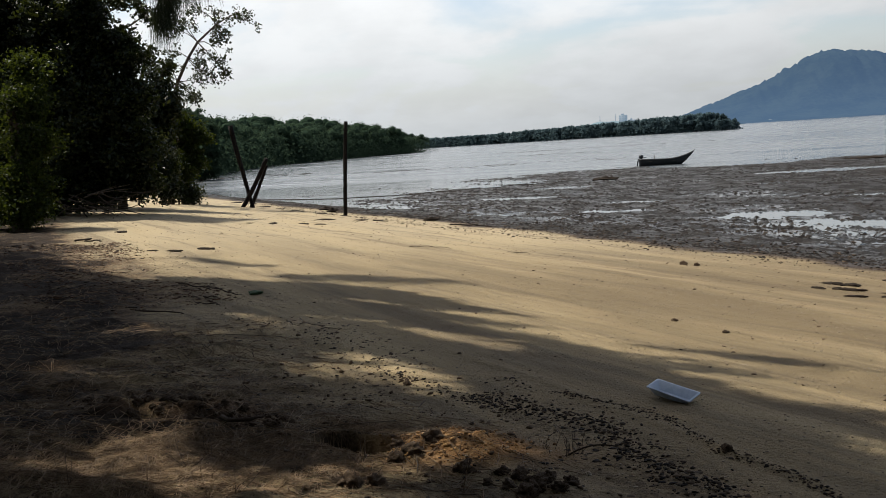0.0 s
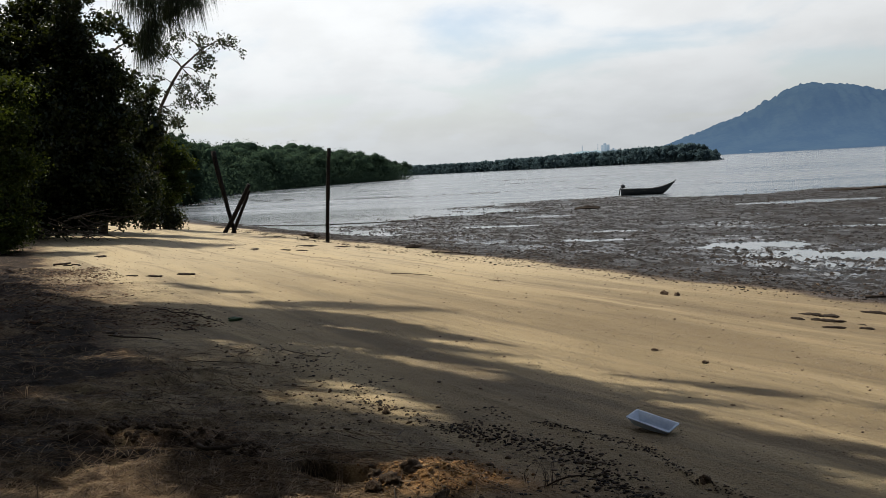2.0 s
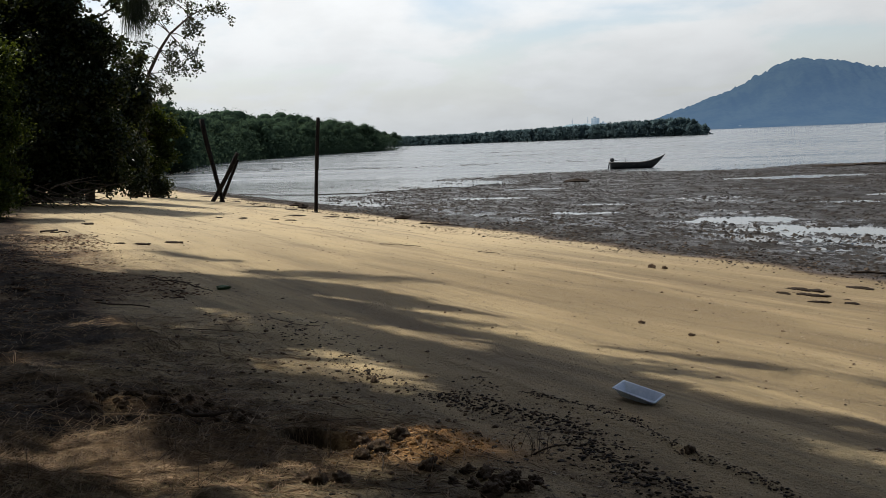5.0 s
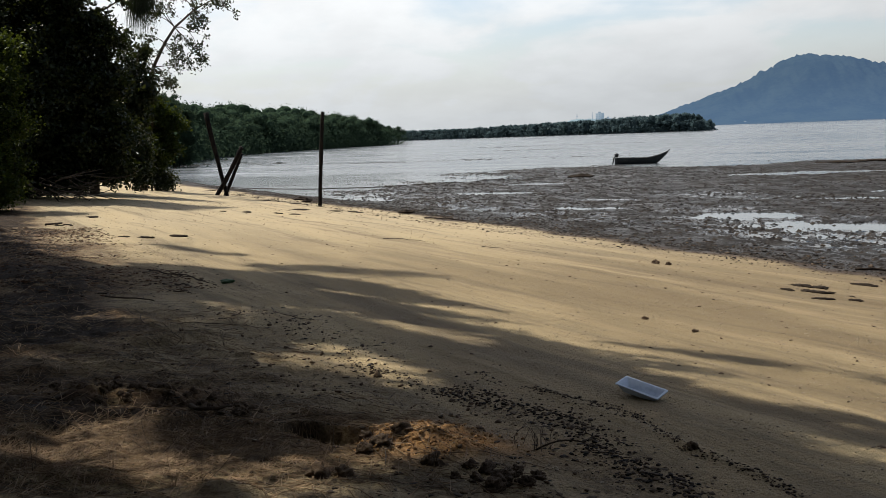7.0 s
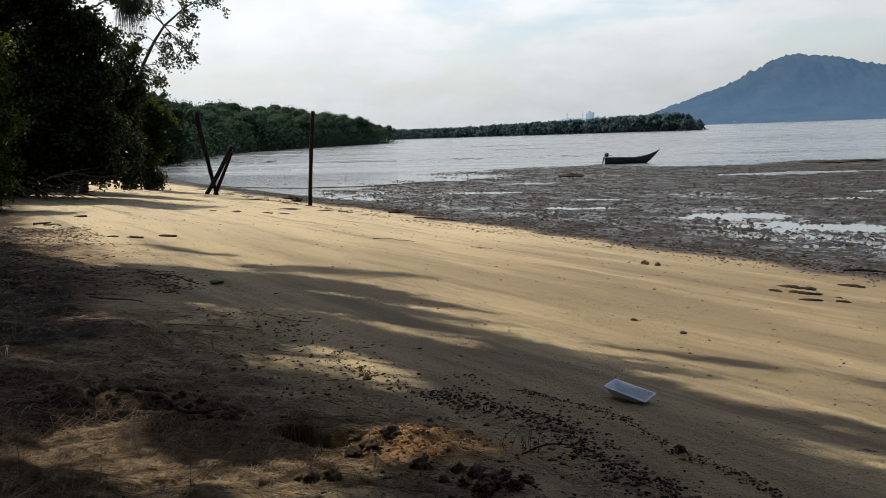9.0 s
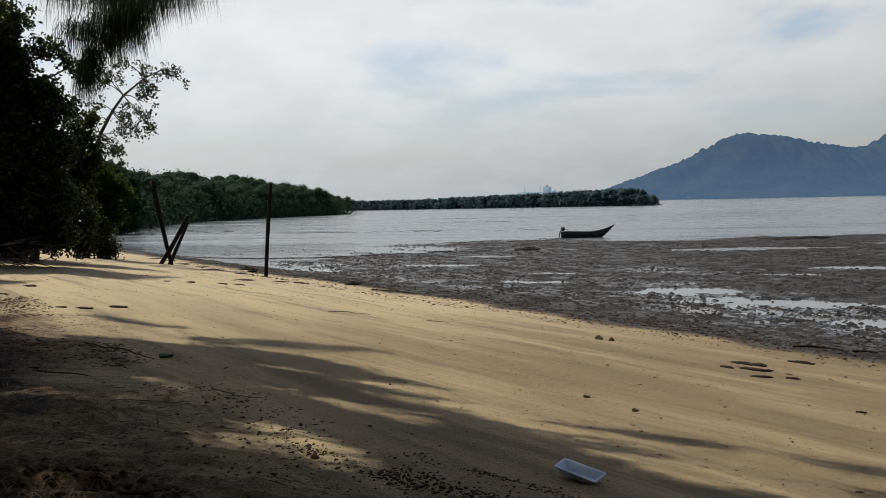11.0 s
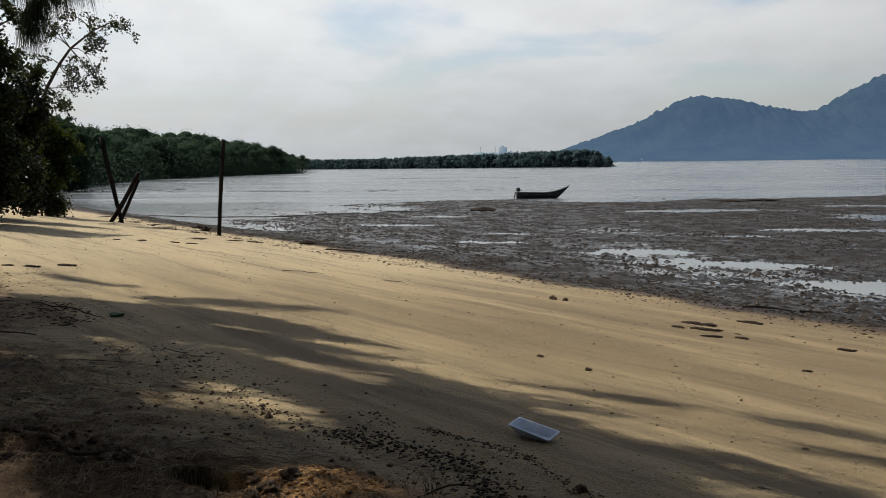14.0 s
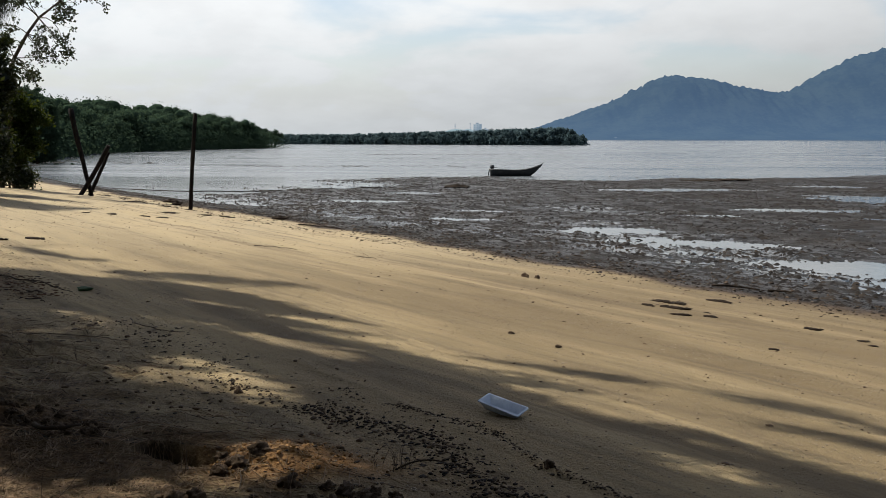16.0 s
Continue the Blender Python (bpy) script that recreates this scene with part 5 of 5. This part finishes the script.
def stick(points, r, label, mat=None, name="fallen_stick", seed=1):
    pts = []
    for k, (x, y, lift) in enumerate(points):
        pts.append((x, y, ground_z(x, y) + r * 0.6 + lift))
    b = Build()
    m = len(pts)
    t = np.linspace(0, m - 1, m * 3)
    arr = np.array(pts)
    line = np.stack([np.interp(t, np.arange(m), arr[:, c]) for c in range(3)], 1)
    line += np.random.default_rng(seed + 200).normal(size=line.shape) * (1.2 * r, 1.2 * r, 0.15 * r)
    r = r * 0.42
    b.tube(line, np.linspace(r, r * 0.45, len(line)), 6, True, seed, 0.6)
    return thing(name, b.mesh(name), mat or TWIG, label, "stick", "fallen sticks")


def sticks():
    stick([(-3.55, 7.05, 0.03), (-3.4, 6.85, 0.0), (-3.0, 6.95, 0.01), (-2.5, 6.85, 0.0)], 0.012, "thin forked dead stick lying in the shade")
    stick([(-4.7, 8.55, 0.0), (-4.38, 8.25, 0.02), (-3.9, 8.1, 0.0)], 0.026, "short dark dead branch half sunk in the sand", DRIFT, seed=2)
    stick([(-4.85, 10.1, 0.0), (-4.5, 9.8, 0.02), (-4.0, 9.5, 0.0), (-3.8, 9.3, 0.0)], 0.022, "dark dead branch lying near the bank", DRIFT, seed=3)
    stick([(-4.2, 9.2, 0.0), (-4.08, 9.17, 0.012), (-3.98, 9.08, 0.0)], 0.02, "dark piece of bark on the sand", DRIFT, seed=4)
    stick([(-4.0, 8.75, 0.0), (-3.86, 8.74, 0.01), (-3.75, 8.66, 0.0)], 0.018, "dark piece of driftwood on the sand", DRIFT, seed=5)
    stick([(-2.62, 7.62, 0.03), (-2.42, 7.3, 0.02), (-2.25, 7.24, 0.0), (-2.06, 7.22, 0.0)], 0.011, "crooked dry twig on the sand", seed=6)
    stick([(-9.9, 16.5, 0.0), (-9.6, 16.25, 0.03), (-9.3, 16.1, 0.01), (-9.0, 15.95, 0.03)], 0.045, "dark broken branch lying by the bank", WEED, seed=7)
    stick([(-3.3, 16.2, 0.0), (-2.9, 15.85, 0.02), (-2.55, 15.8, 0.0)], 0.02, "thin driftwood twig on the open sand", DRIFT, seed=8)
    stick([(-1.5, 15.7, 0.0), (-1.1, 15.45, 0.01)], 0.014, "thin driftwood twig near the tide line", DRIFT, seed=9)
    stick([(4.5, 15.2, 0.0), (4.9, 14.9, 0.03), (5.2, 14.75, 0.0)], 0.05, "black waterlogged branch at the mud edge", WEED, seed=10)
    stick([(5.35, 14.9, 0.0), (5.6, 14.6, 0.02)], 0.05, "black waterlogged wood at the mud edge", WEED, seed=11)
    stick([(-3.95, 25.5, 0.0), (-3.3, 25.0, 0.02), (-2.75, 24.7, 0.0)], 0.05, "dark driftwood lying at the foot of the beach", WEED, seed=12)
    stick([(-6.6, 27.4, 0.0), (-5.9, 26.6, 0.02)], 0.045, "dark driftwood on the tide line", WEED, seed=13)
    stick([(-1.15, 4.62, 0.02), (-1.35, 4.5, 0.03), (-1.6, 4.44, 0.0)], 0.006, "thin brown twig beside the dug hole", seed=14)
    stick([(-2.1, 4.6, 0.02), (-1.85, 4.52, 0.03)], 0.03, "broken piece of rotten wood among the litter", DRIFT, seed=15)


def weeds_and_shrub():
    rng = np.random.default_rng(91)
    flat_kinds = [weed_mesh("seaweed_clump", 20 + k) for k in range(5)]
    for me in flat_kinds:
        me.materials.append(WEED)
    for k, (x, y, lx, ly) in enumerate(((2.89, 12.15, 0.5, 0.34), (3.1, 12.05, 0.36, 0.3), (2.6, 11.59, 0.34, 0.16), (2.9, 11.47, 0.68, 0.24), (2.8, 10.77, 0.4, 0.13), (3.24, 11.25, 0.14, 0.1), (3.15, 10.75, 0.28, 0.15), (3.87, 12.83, 0.6, 0.25), (4.15, 10.25, 0.35, 0.2),
                                        (4.38, 9.48, 0.2, 0.16), (4.3, 9.1, 0.16, 0.1), (3.0, 8.25, 0.16, 0.09), (-8.2, 22.95, 0.5, 0.45), (-8.75, 22.7, 0.35, 0.25), (-7.5, 23.3, 0.7, 0.25), (-7.0, 23.2, 0.6, 0.22), (-7.9, 26.6, 1.3, 0.5), (-7.0, 27.2, 0.8, 0.35), (-6.9, 14.35, 0.6, 0.2), (-6.45, 14.6, 0.7, 0.25),
                                        (-7.3, 14.4, 0.35, 0.2), (-10.2, 18.8, 0.6, 0.4), (-8.2, 29.9, 0.5, 0.35), (-11.2, 33.2, 1.6, 0.5), (-9.3, 31.0, 0.9, 0.35), (-14.0, 38.5, 1.2, 0.6), (-15.6, 41.0, 1.4, 0.7), (-12.6, 36.8, 1.0, 0.4), (-17.0, 43.0, 1.5, 0.8))):
        ob = new("seaweed_clump", flat_kinds[k % 5])
        ob.matrix_world = Matrix.Translation((x, y, ground_z(x, y) + 0.004)) @ Euler((0, 0, -0.5 + rng.normal() * 0.25)).to_matrix().to_4x4() @ Matrix.Diagonal((lx * 0.66, ly * 0.75, min(lx, 0.5) * 0.5, 1))
        tagged(ob, "flat black clump of stranded seaweed on the sand", "seaweed", "seaweed clumps")
    me = lump_mesh("green_weed", 40, 3, 0.7, 0.4)
    me.materials.append(GREEN)
    ob = new("green_weed", me)
    ob.matrix_world = Matrix.Translation((-3.7, 9.45, ground_z(-3.7, 9.45) + 0.01)) @ Matrix.Diagonal((0.14, 0.1, 0.12, 1))
    tagged(ob, "small clump of green weed on the shaded sand", "weed")
    rock = lump_mesh("mud_rock", 41, 3, 0.7, 0.4)
    rock.materials.append(WEED)
    for x, y, lx, ly, h in ((0.75, 48.4, 1.3, 0.7, 0.55), (-9.6, 33.5, 0.4, 0.3, 0.5), (-10.4, 35.4, 0.5, 0.4, 0.4), (15.4, 55.6, 2.4, 0.8, 0.3), (17.6, 56.0, 2.0, 0.7, 0.3), (-4.9, 27.9, 0.5, 0.2, 0.3)):
        ob = new("mud_rock", rock)
        ob.matrix_world = Matrix.Translation((x, y, ground_z(x, y) + 0.04)) @ Matrix.Diagonal((lx, ly, h, 1))
        tagged(ob, "dark weed-covered rock lying on the wet mud", "rock", "mud rocks")
    # a dead seedling bush in the sand, with one arched black stem
    sh = empty("dead_shrub", (-0.2, 4.15, ground_z(-0.2, 4.15)), "leafless dead shrub with thin arching twigs", "shrub")
    gz = ground_z(-0.2, 4.15)
    b = Build()
    b.tube(curve((-0.24, 4.12, gz - 0.01), (0.0, 4.13, gz + 0.035), -0.03, (0, 0, 0), 9), np.linspace(0.005, 0.003, 9), 5)
    part("arched_stem", b.mesh("arched_stem"), DRIFT, sh, "black arching stem")
    for k in range(15):
        a = rng.uniform(0, 6.28)
        ln = rng.uniform(0.05, 0.15)
        q = Build()
        p0 = np.array([-0.22 + rng.normal() * 0.05, 4.13 + rng.normal() * 0.03, gz - 0.005])
        q.tube(curve(p0, p0 + np.array([math.cos(a) * ln * 0.45, math.sin(a) * ln * 0.3, ln]), 0, rng.normal(size=3) * 0.015, 5), np.linspace(0.0018, 0.0009, 5), 4)
        part("twig", q.mesh("twig"), TWIG, sh)
    # dead grass stalks standing in the sand
    for k in range(26):
        x, y = (-1.75 + rng.normal() * 0.5, 3.85 + rng.normal() * 0.25) if k < 16 else (-2.75 + rng.normal() * 0.3, 6.2 + rng.normal() * 0.3)
        if y < 3.2:
            y = 3.4
        z = ground_z(x, y)
        q = Build()
        for m in range(3):
            ln = rng.uniform(0.08, 0.22)
            q.tube(curve((x, y, z - 0.01), (x + rng.normal() * 0.07, y + rng.normal() * 0.05, z + ln), 0, rng.normal(size=3) * 0.015, 5), np.linspace(0.0016, 0.0007, 5), 4)
        thing("dry_stalk", q.mesh("dry_stalk"), STRAW if k % 2 else TWIG, "thin dry grass stalk standing in the sand", "grass stalk", "dry stalks")
    # bare low branches under the overhanging tree
    dead = empty("dead_branch", (-13.9, 25.2, ground_z(-13.9, 25.2)), "tangle of bare grey branches under the overhanging tree", "branch")
    for k in range(34):
        z0 = ground_z(-14.0, 25.0)
        p0 = np.array([-15.2 + rng.uniform(0, 1.6), 24.8 + rng.normal() * 0.5, z0 + rng.uniform(0.1, 0.75)])
        p1 = p0 + np.array([rng.uniform(0.4, 1.4), rng.normal() * 0.4, rng.uniform(-0.45, 0.3)])
        p1[2] = max(p1[2], z0 + 0.03)
        q = Build()
        q.tube(curve(p0, p1, rng.uniform(-0.15, 0.15), rng.normal(size=3) * 0.08, 6), np.linspace(0.022, 0.007, 6), 5)
        part("bare_bough", q.mesh("bare_bough"), BARK, dead)
    # prop roots at the end of the thicket
    rt = empty("mangrove_roots", (-17.4, 38.0, ground_z(-17.4, 38.0)), "dark arching mangrove roots at the end of the thicket", "roots")
    for k in range(24):
        c = np.array([-17.9 + rng.normal() * 0.4, 37.8 + rng.normal() * 0.5, -0.6 + rng.uniform(0.2, 0.9)])
        e = np.array([c[0] + rng.uniform(-0.5, 0.6), c[1] + rng.normal() * 0.6, 0])
        e[2] = ground_z(e[0], e[1]) - 0.05
        q = Build()
        q.tube(curve(c, e, -0.2, rng.normal(size=3) * 0.08, 7), np.linspace(0.035, 0.02, 7), 5)
        part("root", q.mesh("root"), DRIFT, rt)


broadleaf_tree((-17.3, 37.9), [(-17.3, 37.7, 0.4, 0.6, 2.0), (-16.95, 37.6, -0.1, 0.4, 2.0), (-17.6, 37.5, 1.0, 0.6, 2.0)],
               (-17.3, 37.8, 0.9), LEAF, "low dark mangrove bush at the edge of the flat", 47, 0.13, "mangrove_bush")


def mooring_rope():
    pts = np.array([(-29.0, 64.0), (-22.4, 54.9), (-17.0, 47.7), (-12.3, 45.0), (-9.7, 45.4), (-6.9, 45.8), (-4.2, 47.4), (-1.0, 50.0)])
    t = np.linspace(0, 7, 60)
    x, y = np.interp(t, np.arange(8), pts[:, 0]), np.interp(t, np.arange(8), pts[:, 1])
    x, y = x + 0.25 * np.sin(t * 3.1), y + 0.2 * np.sin(t * 4.3)
    z = np.maximum(terrain(x, y)[0], WATER_Z) + 0.02
    b = Build()
    b.tube(np.stack([x, y, z - 0.012], 1), 0.022, 6)
    thing("mooring_rope", b.mesh("mooring_rope"), WEED, "long dark mooring rope lying across the wet mud", "rope")


mooring_rope()
sand_clods()
sticks()
weeds_and_shrub()
drift_and_litter()
